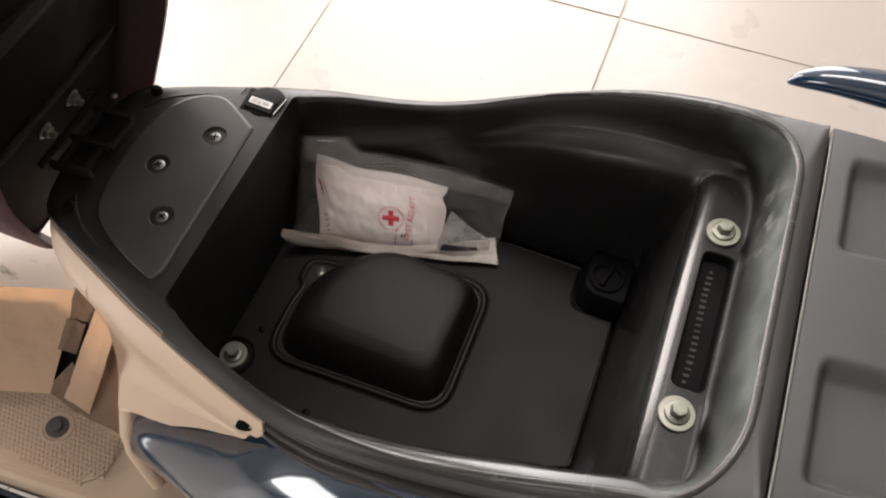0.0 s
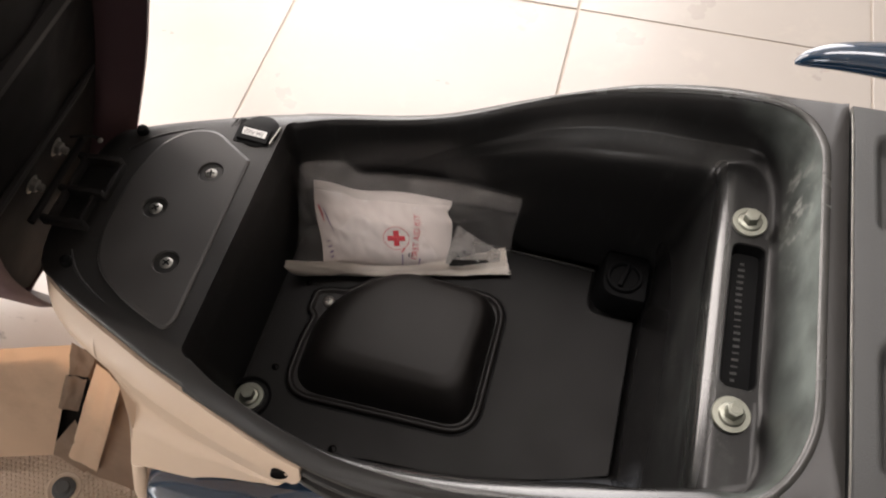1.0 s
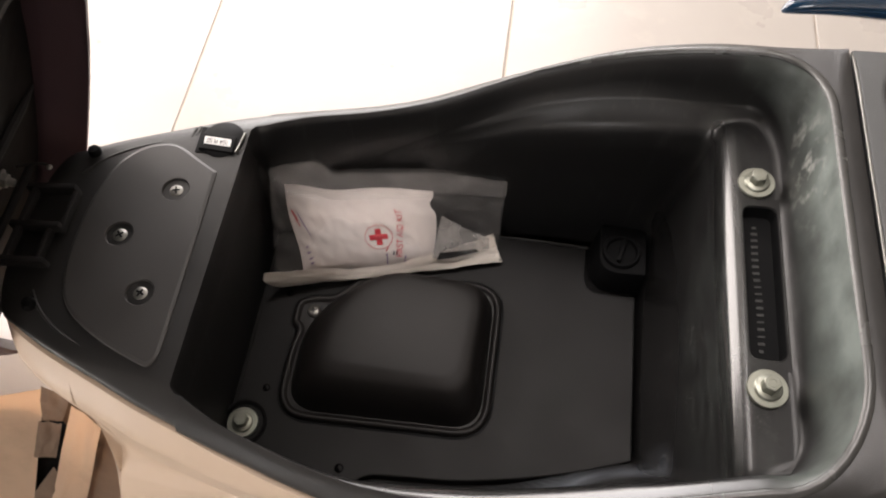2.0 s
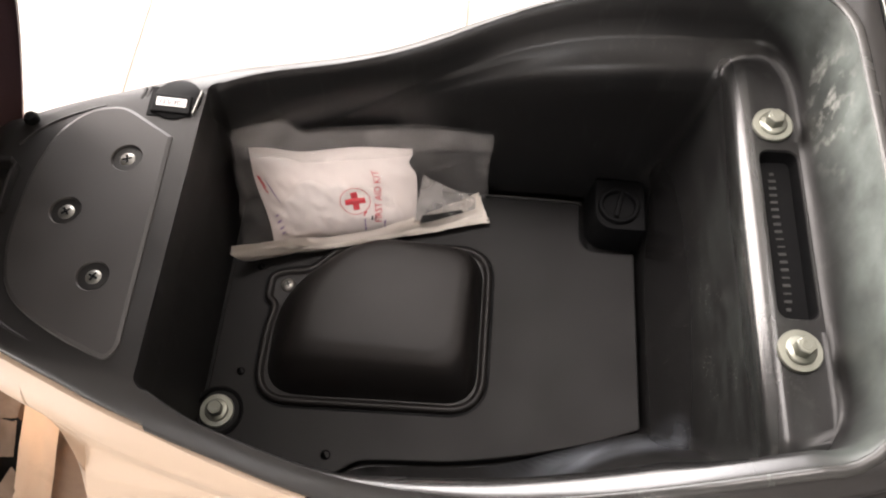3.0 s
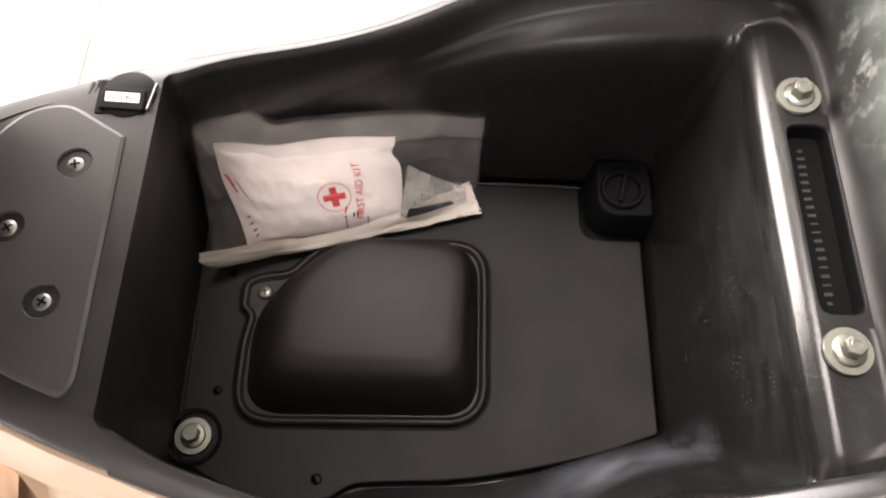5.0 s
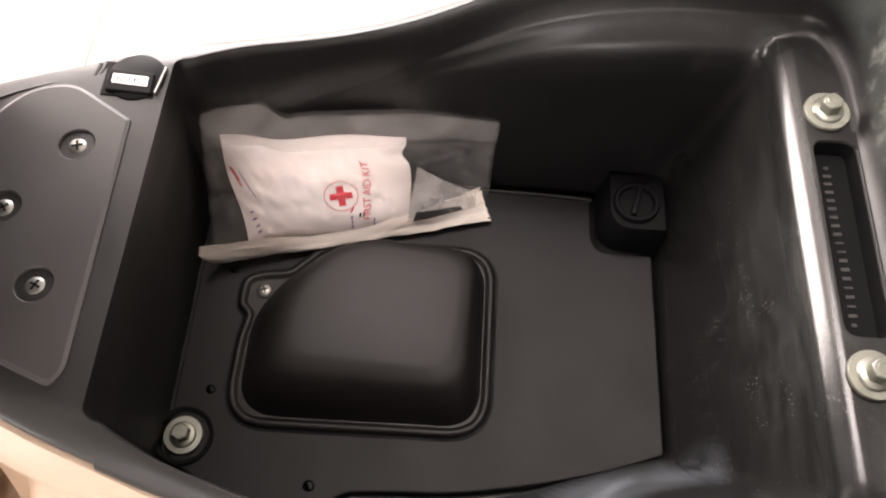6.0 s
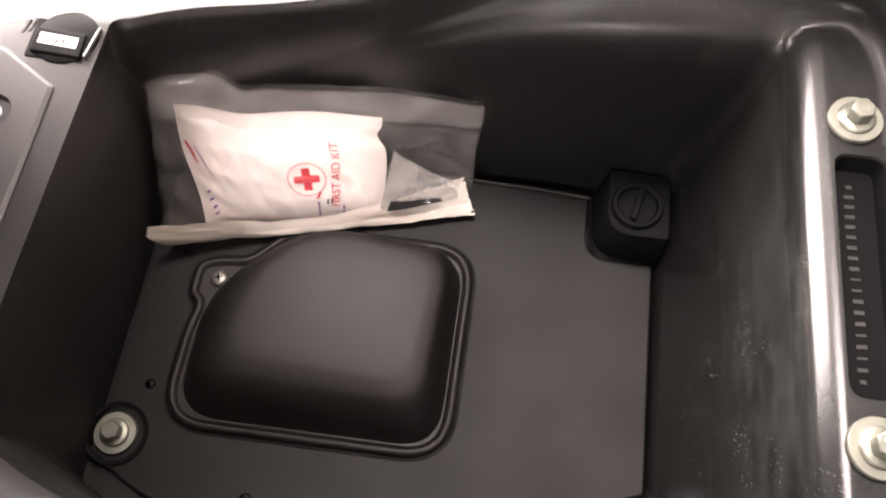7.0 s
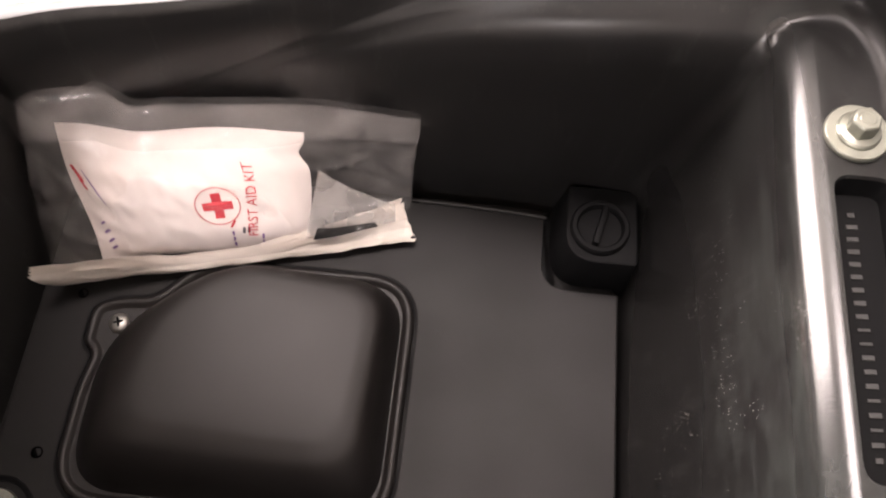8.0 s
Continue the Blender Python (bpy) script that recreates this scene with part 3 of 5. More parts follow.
for u, a_, b_, reach in ((0.3, 0.03, 0.045, 0.0895), (0.65, 0.13, 0.009, 0.0740), (0.9, 0.40, 0.0025, 0.060)):
    rings.append(ring(blend(top_in, bottom_far, u), near_wall(u, a_), lambda x, u=u: (shoulder_z(x) - 0.031) * (1 - u) + 0.670 * u,
                      0.1400 - 0.0240 * u, 0.8085 - 0.1385 * u, -0.1607 - 0.0033 * u, 0.735 - 0.065 * u, 0.010 + 0.004 * u, lim=(0.103 - 0.010 * u, reach), rn=0.005,
                      znear=near_wall_z(u, b_)))
rings.append(ring(off(bottom_far, -0.0005), lambda x: bottom_near(x) + 0.0012 - 0.009 * smooth_step((x - 0.01) / 0.08), lambda x: 0.6655, 0.1162, 0.6655, -0.1642, 0.6655, 0.015, lim=(0.092, 0.050), znear=lambda x: 0.6655 + (shelf(x) - 0.6655) * smooth_step((x + 0.06) / 0.05) * (1 - smooth_step((x - 0.01) / 0.08))))
rings.append(ring(bottom_far, bottom_near, lambda x: 0.662, 0.1155, 0.662, -0.1643, 0.662, 0.015, lim=(0.092, 0.050)))

PX0, PX1, PY0, PY1 = 0.1500, 0.1725, REAR_Y[29], REAR_Y[6]
bucket_bm = loft(rings, cap_last=True)
gone = [f for f in bucket_bm.faces if len(f.verts) == 4 and PX0 - 1e-5 < f.calc_center_median().x < PX1 + 1e-5
        and PY0 < f.calc_center_median().y < PY1 and abs(f.calc_center_median().z - 0.8225) < 1e-4]
bmesh.ops.delete(bucket_bm, geom=gone, context="FACES")
bucket = part("storage_bucket", bucket_bm, BUCKET, scooter, "moulded black plastic storage bucket, walls worn and painted with sheen", sharp=75)

# recess in the rear ledge that carries the stamped characters
hole = rounded([(0.1512, 0.0512), (0.1510, -0.0462), (0.1714, -0.0462), (0.1718, 0.0512)], 0.0065)
k = len(hole)


def to_frame(p):
    """The point of the ledge opening's edge that lies outwards from p."""
    c = Vector(((PX0 + PX1) / 2, (PY0 + PY1) / 2))
    d = p - c
    s = min(((PX1 - PX0) / 2 / abs(d.x)) if abs(d.x) > 1e-6 else 9, ((PY1 - PY0) / 2 / abs(d.y)) if abs(d.y) > 1e-6 else 9)
    return c + d * s


edge = [to_frame(p) for p in hole]
for cx, cy in ((PX0, PY0), (PX0, PY1), (PX1, PY0), (PX1, PY1)):
    c = Vector((cx, cy))
    q = min(range(k), key=lambda i: (edge[i] - c).length)
    edge[q] = c
lip, deep = inset(hole, 0.0006), inset(hole, 0.0022)
part("recess_edge", loft([[(p.x, p.y, 0.8225) for p in edge], [(p.x, p.y, 0.8225) for p in hole], [(p.x, p.y, 0.8222) for p in inset(hole, 0.0002)], [(p.x, p.y, 0.8212) for p in lip]]), BUCKET, bucket)
pocket_bm = loft([[(p.x, p.y, 0.8212) for p in lip], [(p.x, p.y, 0.8135) for p in deep]], cap_last=True)
part("stamped_recess", pocket_bm, DARK, bucket, "sunken black panel with stamped characters")

# nineteen stamped characters as plain bars
for i in range(19):
    y = 0.0415 - i * 0.00437
    x = 0.1600 - 0.0005 * math.sin(i * 0.35)
    tall = 0.0037 if i not in (0, 18) else 0.0022
    bar = block(tall, 0.0015 if i not in (9, 10, 14, 16) else 0.0009, 0.0003, 0, m=pose(x, y, 0.8136, 0, 0, 4))
    mark("stamped_character", bar, STAMP, bucket)

# rim: top surface from the bucket's edge to the outer edge, then a stepped skirt
inner = rings[0]
total = len(inner)
front_start = (NS + 1) + (NC - 1) + (NR + 1) + (NC - 1) + (NS + 1)
nose = []
steps = total - front_start
for i in range(steps):
    u = (i + 1) / (steps + 1)
    s = abs(2 * u - 1)
    sign = -1 if u < 0.5 else 1
    if s > 0.28:
        x = -0.138 - (1 - s) / 0.72 * 0.124
        nose.append((x, sign * rim_out(x), rim_z(x) - 0.003))
    else:
        nose.append((-0.262 - 0.016 * math.cos(s / 0.28 * 1.5708), sign * 0.060 * math.sin(s / 0.28 * 1.5708), rim_z(-0.27) - 0.003))


band = curve([-0.30, -0.14, -0.105, -0.085, -0.06, -0.02, 0.14, 0.20], [0.90, 0.85, 0.45, 0.45, 0.75, 1.0, 1.0, 0.6])


def rim_ring(d, dz, rear_d=0.0):
    out = []
    for i, p in enumerate(inner):
        x, y, z = p
        if i >= front_start:
            nx, ny, nz = nose[i - front_start]
            c = Vector((nx + 0.14, ny)).normalized() * d * 0.45
            out.append((nx + c.x * (1 if nx < -0.2 else 0.4), ny + c.y, nz + dz))
        elif NS < i < front_start - NS - 1:
            j, span = i - NS, front_start - NS - 1 - NS
            q = min(j, span - j)
            s = 1 if j < span / 2 else -1
            if q < NC:
                xx = 0.1565 + (0.1985 - 0.1565) * q / NC
                out.append((xx, s * (rim_out(xx) + d * (1 - q / NC)), rim_z(xx) - 0.003 + dz))
            else:
                yy = rim_out(0.1985) * (1 - 2 * (j - NC) / (span - 2 * NC))
                out.append((0.1985, yy, rim_z(0.1985) - 0.002 + dz))
        else:
            s = 1 if y > 0 else -1
            out.append((x, s * (rim_out(x) + d * band(x)), rim_z(x) - 0.003 + dz))
    return out


def mid_ring(a, b, u, lift):
    return [tuple(p[q] * (1 - u) + r[q] * u + (lift if q == 2 else 0) for q in range(3)) for p, r in zip(a, b)]


outer = rim_ring(0, 0)
rim_rings = [inner, mid_ring(inner, outer, 0.12, 0.0006), mid_ring(inner, outer, 0.55, 0.0008), mid_ring(inner, outer, 0.9, 0.0004), outer,
             rim_ring(0.0018, -0.0008), rim_ring(0.0030, -0.0022), rim_ring(0.0035, -0.0045), rim_ring(-0.001, -0.0058), rim_ring(-0.001, -0.0105), rim_ring(0.0045, -0.0110),
             rim_ring(0.0060, -0.0118), rim_ring(0.0065, -0.0140), rim_ring(0.0040, -0.0155), rim_ring(0.0040, -0.0190), rim_ring(0.0088, -0.0195), rim_ring(0.0098, -0.0210), rim_ring(0.0098, -0.027), rim_ring(0.004, -0.030), rim_ring(0.004, -0.060)]
rim = part("storage_rim", loft(rim_rings), RIM, scooter, "matte black stepped rim round the compartment", sharp=50)

# rounded lip that edges the bucket at the rear
lip_from, lip_to = 34, front_start - 34
lip_pts = [(x, y, z + 0.0003) for x, y, z in inner[lip_from:lip_to]]
part("bucket_lip", tube(lip_pts, 0.0025, 10, 0.75, lambda u: 0.25 + 0.75 * smooth_step(min(u, 1 - u) / 0.12)), LIP, bucket)

# ---- inside the bucket ----
plate_outline = rounded([(-0.161, 0.082), (-0.136, 0.0985), (-0.10, 0.1070), (0.0775, 0.1060), (0.0775, 0.0660), (0.1145, 0.0655), (0.1148, -0.0585),
                         (0.084, -0.0695), (0.045, -0.0790), (0.0, -0.0865), (-0.035, -0.0875), (-0.060, -0.0890), (-0.072, -0.0985), (-0.10, -0.1000), (-0.136, -0.090), (-0.161, -0.074)],
                        [0.01, 0.02, 0.02, 0.001, 0.012, 0.001, 0.002, 0.03, 0.03, 0.03, 0.02, 0.01, 0.01, 0.02, 0.02, 0.008])
part("floor_plate", slab(plate_outline, FLOOR_Z - 0.008, FLOOR_Z, 0.0011, floor_tilt), FLOORPL, bucket, "grained black plastic bucket floor")

bead = [(0.010 + 0.0675 * i / 12, 0.1058 - 0.0030 * (i / 12) ** 2, FLOOR_Z + floor_tilt(0.01 + 0.0675 * i / 12, 0.106) + 0.0006) for i in range(13)]
part("plate_edge", tube(bead, 0.0011, 8), BUCKET, bucket)

# domed inspection cover: a lipped base plate with a screw lobe, and the dome on it
base = rounded([(-0.1320, -0.0570), (0.0180, -0.0565), (0.0185, 0.0630), (-0.086, 0.0630), (-0.1070, 0.0405), (-0.1200, 0.0400), (-0.1345, 0.0350), (-0.1345, 0.0150), (-0.1285, 0.0105), (-0.1315, -0.0050)],
               [0.028, 0.026, 0.026, 0.022, 0.010, 0.010, 0.012, 0.008, 0.006, 0.010], 10)
dome_base = rounded([(-0.1250, -0.0505), (0.0118, -0.0502), (0.0122, 0.0565), (-0.078, 0.0560), (-0.1250, 0.0150)], [0.024, 0.022, 0.022, 0.03, 0.02], 12)
crown = rounded([(-0.102, -0.0280), (-0.0020, -0.0310), (0.0035, 0.0440), (-0.066, 0.0500), (-0.098, 0.0150)], [0.016, 0.018, 0.020, 0.03, 0.02], 12)
centre = Vector((-0.048, 0.010))
Z = FLOOR_Z


def plate_ring(d, z):
    return [(p.x, p.y, z + floor_tilt(p.x, p.y)) for p in inset(base, d)]


def dome_ring(u, z, shrink=0.0):
    """One level of the dome between its foot (u = 0) and its crown (u = 1); the crown falls to the rear and rises to the far side."""
    out = []
    for p, q in zip(dome_base, crown):
        c = q + (centre - q) * shrink
        out.append((p.x * (1 - u) + c.x * u, p.y * (1 - u) + c.y * u, z + floor_tilt(p.x, p.y) * (1 - u) + u * (0.0018 - 0.035 * max(0, c.x + 0.075) + 0.03 * c.y)))
    return out


cover_bm = loft([plate_ring(0.0, Z - 0.001), plate_ring(0.0003, Z + 0.0020), plate_ring(0.0012, Z + 0.0033), plate_ring(0.0026, Z + 0.0038),
                 plate_ring(0.0040, Z + 0.0033), plate_ring(0.0050, Z + 0.0021), plate_ring(0.0058, Z + 0.0014)], cap_last=True)
cover = part("inspection_cover", cover_bm, COVER, bucket, "domed satin black cover with a raised lip", sharp=80)
dome_bm = loft([dome_ring(0, Z + 0.0005), dome_ring(0.09, Z + 0.0060), dome_ring(0.21, Z + 0.0125), dome_ring(0.37, Z + 0.0190), dome_ring(0.54, Z + 0.0240), dome_ring(0.69, Z + 0.0272),
                dome_ring(0.85, Z + 0.0294), dome_ring(1.0, Z + 0.0301, 0.01), dome_ring(1.0, Z + 0.0309, 0.06), dome_ring(1.0, Z + 0.0314, 0.14), dome_ring(1.0, Z + 0.0318, 0.4), dome_ring(1.0, Z + 0.0320, 0.95)], cap_last=True)
part("dome", dome_bm, COVER, cover, sharp=80)
# Dark ring stands in for the shaded gap round the cover's lip.
part("cover_gap_shade", loft([plate_ring(-0.0017, Z - 0.001), plate_ring(-0.0017, Z + 0.0003), plate_ring(0.0002, Z + 0.0004)]), DARK, cover, "thin dark ring painting the shaded gap round the cover")


def cross_screw(name, x, y, z, r, parent, label, turn=20.0, tilt=(0, 0)):
    """A pan head with a cross slot sunk into it."""
    head = turned([(r, 0), (r, r * 0.12), (r * 0.93, r * 0.30), (r * 0.72, r * 0.46), (r * 0.45, r * 0.54), (0.0004, r * 0.56)], 28)
    ob = part(name, head, STEEL, parent, label, pose(x, y, z, tilt[0], tilt[1], turn))
    for a in (0, 90):
        slot = block(r * 0.95, r * 0.20, r * 0.10, 0, m=pose(0, 0, r * 0.49, 0, 0, a))
        s = mark("cross_slot", slot, DARK, ob)
    return ob


cross_screw("cover_screw", -0.1198, 0.0262, Z - 0.0005, 0.0050, bucket, "small cross-head steel screw")


def flange_bolt(x, y, z, turn, size=1.0, label="zinc-plated hexagon bolt with a wide washer", tilt=(0, 0)):
    r = 0.0049 * size
    hexa = []
    for rr, zz in ((r * 0.98, 0.0), (r, 0.0008), (r, 0.0055), (r * 0.90, 0.0066)):
        hexa.append([(rr / math.cos(radians(30)) * math.cos(radians(60 * i)), rr / math.cos(radians(30)) * math.sin(radians(60 * i)), zz + 0.0035) for i in range(6)])
    head = loft(hexa, cap_first=True, cap_last=True)
    bmesh.ops.bevel(head, geom=[e for e in head.edges], offset=0.0003, segments=1, affect="EDGES")
    dimple = turned([(r * 0.62, 0.0101), (r * 0.58, 0.0103), (r * 0.42, 0.0103), (r * 0.36, 0.0098), (0.0003, 0.0097)], 20, cap=False)
    flange = turned([(0.0082 * size, 0.0022), (0.0082 * size, 0.0032), (0.0075 * size, 0.0040), (0.0055 * size, 0.0046)], 32)
    ob = part("flange_bolt", merge(head, flange, dimple), ZINC, scooter, label, pose(x, y, z, tilt[0], tilt[1], turn), sharp=30)
    w = turned([(0.0118 * size, 0), (0.0120 * size, 0.0004), (0.0120 * size, 0.0018), (0.0116 * size, 0.0023), (0.0080 * size, 0.0024)], 40)
    part("washer", w, ZINC, ob)
    return ob


flange_bolt(0.1600, 0.0663, 0.8225, 12, 0.88, tilt=(0, -2))
flange_bolt(0.1587, -0.0628, 0.8225, 40, 0.88, tilt=(2, 1))
flange_bolt(-0.1513, -0.0638, Z - 0.003, 25, 0.90, "greyish hexagon bolt with washer in a round seat", tilt=(2, 0))
seat_ring = turned([(0.0165, Z - 0.004), (0.0165, Z - 0.0018), (0.0158, Z - 0.0014), (0.0140, Z - 0.0020), (0.0136, Z - 0.0040)], 40, pose(-0.1513, -0.0638, 0), cap=False)
part("bolt_seat", seat_ring, DARK, bucket)
# Flush discs on the plate; their black colour paints the shade down the holes.
for x, y, r in ((-0.1415, -0.0362, 0.0027), (-0.0788, -0.0868, 0.0032), (-0.1415, 0.0400, 0.0024)):
    eye = turned([(r, 0.0), (r, 0.0004), (r * 0.75, 0.0005), (r * 0.7, 0.0001), (0.0002, 0.0001)], 20, pose(x, y, Z + floor_tilt(x, y) - 0.0001))
    part("drain_hole", eye, HOLE, bucket)

# raised corner block with a rotary cap
corner = rounded([(0.0800, 0.1085), (0.0800, 0.0675), (0.1180, 0.0675), (0.1180, 0.1085)], [0.002, 0.017, 0.003, 0.003], 8)
corner_top = rounded([(0.0845, 0.1085), (0.0845, 0.0690), (0.1180, 0.0690), (0.1180, 0.1085)], [0.002, 0.015, 0.003, 0.003], 8)
corner_rings = [[(p.x, p.y, z) for p in o] for o, z in ((corner, 0.660), (corner, 0.676), (corner_top, 0.6988), (inset(corner_top, 0.0004), 0.6997), (inset(corner_top, 0.0012), 0.7000))]
corner_block = part("corner_block", loft(corner_rings, cap_first=True, cap_last=True), DARK, bucket, "black corner housing with a rotary cap")
cap_bm = turned([(0.0138, 0.0), (0.0138, 0.0022), (0.0130, 0.0034), (0.0112, 0.0034), (0.0104, 0.0024), (0.0100, -0.0030), (0.001, -0.0030)], 48)
ridge = block(0.0030, 0.0200, 0.0085, 0.0010, m=pose(0.0, 0, -0.0032, 0, 0, -14))
cap = part("rotary_cap", merge(cap_bm, ridge), DARK, corner_block, "round black cap with a finger ridge", pose(0.1000, 0.0865, 0.6998))

# ---- hinge plate, screws and fuse holder ahead of the bucket ----
plate = rounded([(-0.1675, 0.0530), (-0.2000, 0.0730), (-0.2200, 0.0690), (-0.2350, 0.0520), (-0.2420, 0.0200), (-0.2420, -0.0200), (-0.2340, -0.0500), (-0.2050, -0.0695), (-0.1710, -0.0830), (-0.1655, -0.0760)],
                [0.002, 0.008, 0.015, 0.015, 0.012, 0.012, 0.015, 0.02, 0.006, 0.005])
SCREWS = ((-0.1900, 0.0362, 15), (-0.2146, 0.0004, 40), (-0.1894, -0.0372, 65))
hinge_plate = part("hinge_plate", drilled(plate, 0.7935, 0.8024, 0.0026, [(x, y, 0.0088, 0.0040) for x, y, a in SCREWS]), PLATE, scooter, "satin black cover plate fixed with three screws", sharp=10)
for x, y, a in SCREWS:
    cross_screw("plate_screw", x, y, 0.7984, 0.0055, hinge_plate, "cross-head steel screw", a)
for s in (1, -1):
    pts = []
    for i in range(26):
        u = i / 25
        x = -0.254 + 0.070 * u
        pts.append((x, s * (rim_out(x) - 0.010 - 0.012 * (1 - u) ** 6), rim_z(x) - 0.0014))
    part("rim_bead", tube(pts, 0.0010, 8), RIM, scooter)

fuse = part("fuse_holder", merge(
    slab(rounded([(-0.1880, 0.0885), (-0.1875, 0.0670), (-0.1605, 0.0660), (-0.1615, 0.0870)], 0.0015), 0.785, 0.8008, 0.0006),
    turned([(0.0142, 0.785), (0.0142, 0.8012), (0.0134, 0.8018), (0.001, 0.8018)], 36, pose(-0.1715, 0.0790, 0))),
    DARK, scooter, "black fuse holder with a printed label")
body = rounded([(-0.1852, 0.0820), (-0.1850, 0.0690), (-0.1617, 0.0676), (-0.1622, 0.0806)], 0.0012)
part("fuse_body", slab(body, 0.796, 0.8030, 0.0008), DARK, fuse)
lab = rounded([(-0.1826, 0.0790), (-0.1822, 0.0732), (-0.1644, 0.0720), (-0.1648, 0.0778)], 0.0006)
part("fuse_label", slab(lab, 0.8029, 0.8032, 0.00005), LABEL, fuse, "white label with dark print")
txt = lettering("10A FUSE", 0.0050, 0.00008)
txt.transform(pose(-0.1735, 0.0755, 0.8034, 0, 0, 176) @ Matrix.Diagonal((0.72, 1, 1, 1)))
mark("label_text", txt, INK, fuse)
part("fuse_clip", block(0.0010, 0.0165, 0.0040, 0.0003, m=pose(-0.1588, 0.0768, 0.7990, 0, 0, -8)), STEEL, fuse, "bright metal clip")
for i in range(2):
    part("holder_rib", block(0.0018, 0.0085, 0.0014, 0.0004, m=pose(-0.1898 - 0.0028 * i, 0.0850 - 0.0012 * i, 0.7985, 0, 0, -8)), RIM, fuse)

# ---- tail ----
def tail_z(x, y):
    return rim_z(x) - 0.001 - 0.03 * max(0, abs(y) / rim_out(x) - 0.72) ** 2


def in_recess(x, y):
    """How deep the tail panel lies at a place: two shallow wells."""
    d = 0.0
    for ya, yb in ((0.033, 0.103), (-0.103, -0.032)):
        ux = min(max((x - 0.2120) / 0.006, 0), 1) * min(max((0.315 - x) / 0.02, 0), 1)
        uy = min(max((y - ya) / 0.006, 0), 1) * min(max((yb - y) / (0.012 if ya > 0 else 0.012), 0), 1)
        d = max(d, ux * uy)
    return d * d * (3 - 2 * d)


xs = [0.2010 + 0.0015 * i for i in range(30)] + [0.248 + 0.006 * i for i in range(24)]
rows = []
for x in xs:
    w = rim_out(x)
    row = [(x, -w - 0.003, tail_z(x, w) - 0.06), (x, -w - 0.002, tail_z(x, w) - 0.012)]
    row += [(x, w * v / 60, tail_z(x, w * v / 60) - (0.0105 - 0.045 * min(0.1, x - 0.21)) * in_recess(x, w * v / 60)) for v in range(-60, 61)]
    row += [(x, w + 0.002, tail_z(x, w) - 0.012), (x, w + 0.003, tail_z(x, w) - 0.06)]
    rows.append(row)
first = [(x - 0.0004, y, z - 0.0012) for x, y, z in rows[0]]
deep_first = [(x - 0.0004, y, z - 0.02) for x, y, z in rows[0]]
tail = part("tail_panel", loft([deep_first, first] + rows, closed=False), TAIL, scooter, "dark grey textured tail panel with two shallow wells", sharp=60)
# Bright thread stands in for the highlight on the tail panel's front edge.
seam_pts = [(0.2002, 0.122 * v / 20, tail_z(0.2, 0.122 * v / 20) + 0.0002) for v in range(-20, 21)]
part("seam_highlight", tube(seam_pts, 0.0006, 6), STEEL, tail, "thin bright thread painting the highlight along the panel seam")

rail_pts = [(0.173, 0.1800, 0.852), (0.182, 0.1810, 0.857), (0.20, 0.1825, 0.861), (0.23, 0.1835, 0.863), (0.27, 0.182, 0.864), (0.32, 0.177, 0.866), (0.37, 0.162, 0.868), (0.41, 0.135, 0.868), (0.43, 0.10, 0.866), (0.437, 0.05, 0.864), (0.438, 0.0, 0.864)]
rail_pts = rail_pts + [(x, -y, z) for x, y, z in reversed(rail_pts[:-1])]
fx, fy, fz = (curve(list(range(len(rail_pts))), [p[a] for p in rail_pts]) for a in range(3))
fine_pts = [(fx(u / 6), fy(u / 6), fz(u / 6)) for u in range(6 * (len(rail_pts) - 1) + 1)]
part("grab_rail", tube(fine_pts, 0.0135, 16, 0.8, lambda u: min(1.0, 0.10 + 0.90 * (min(u, 1 - u) / 0.15) ** 0.75)), BLUE, scooter, "glossy dark blue grab rail with a tapered end")
for s in (1, -1):
    part("rail_mount", block(0.05, 0.05, 0.03, 0.006, 3, m=pose(0.385, s * 0.115, 0.842, 0, 0, -35 * s)), TAIL, scooter)
part("tail_end", block(0.06, 0.16, 0.10, 0.02, 4, m=pose(0.372, 0, 0.786)), TAIL, scooter)

# ---- bodywork ----
beige_bottom = curve([-0.26, -0.24, -0.18, -0.14, -0.105, -0.088, -0.078, -0.06], [0.580, 0.597, 0.645, 0.680, 0.712, 0.735, 0.757, 0.775])


swell_out = curve([-0.275, -0.262, -0.245, -0.20, -0.15, -0.10, -0.065], [0.0050, 0.0095, 0.0125, 0.0125, 0.0110, 0.0070, 0.0030])


def panel_y(x, s_, sc, total, strip):
    """How far out the side panel lies at depth s_ under the rim; it is creased at depth sc."""
    yt = rim_out(max(x, -0.262)) + 0.0040 - max(0, -0.262 - x) * 1.2
    y = yt + swell_out(x) * math.sin(min(1, s_ / 0.020) * 1.5708) - 0.003 * min(1, max(0, (s_ - 0.02) / 0.05))
    if strip:
        return y - 0.020 * max(0, (s_ / total - 0.62) / 0.38) ** 2
    yb = y + 0.001 + max(0, 0.113 + (x + 0.255) * 0.155 - y) * min(1, max(0, (-0.105 - x) / 0.07))
    if s_ > sc:
        u = (s_ - sc) / max(0.002, total - sc)
        y += (yb - y) * u - 0.004 * math.sin(3.1416 * min(1, u * 2.2)) * (1 if u < 0.4545 else 0)
    return y


strip_deep = curve([-0.275, -0.2368, -0.218], [0.040, 0.044, 0.070])


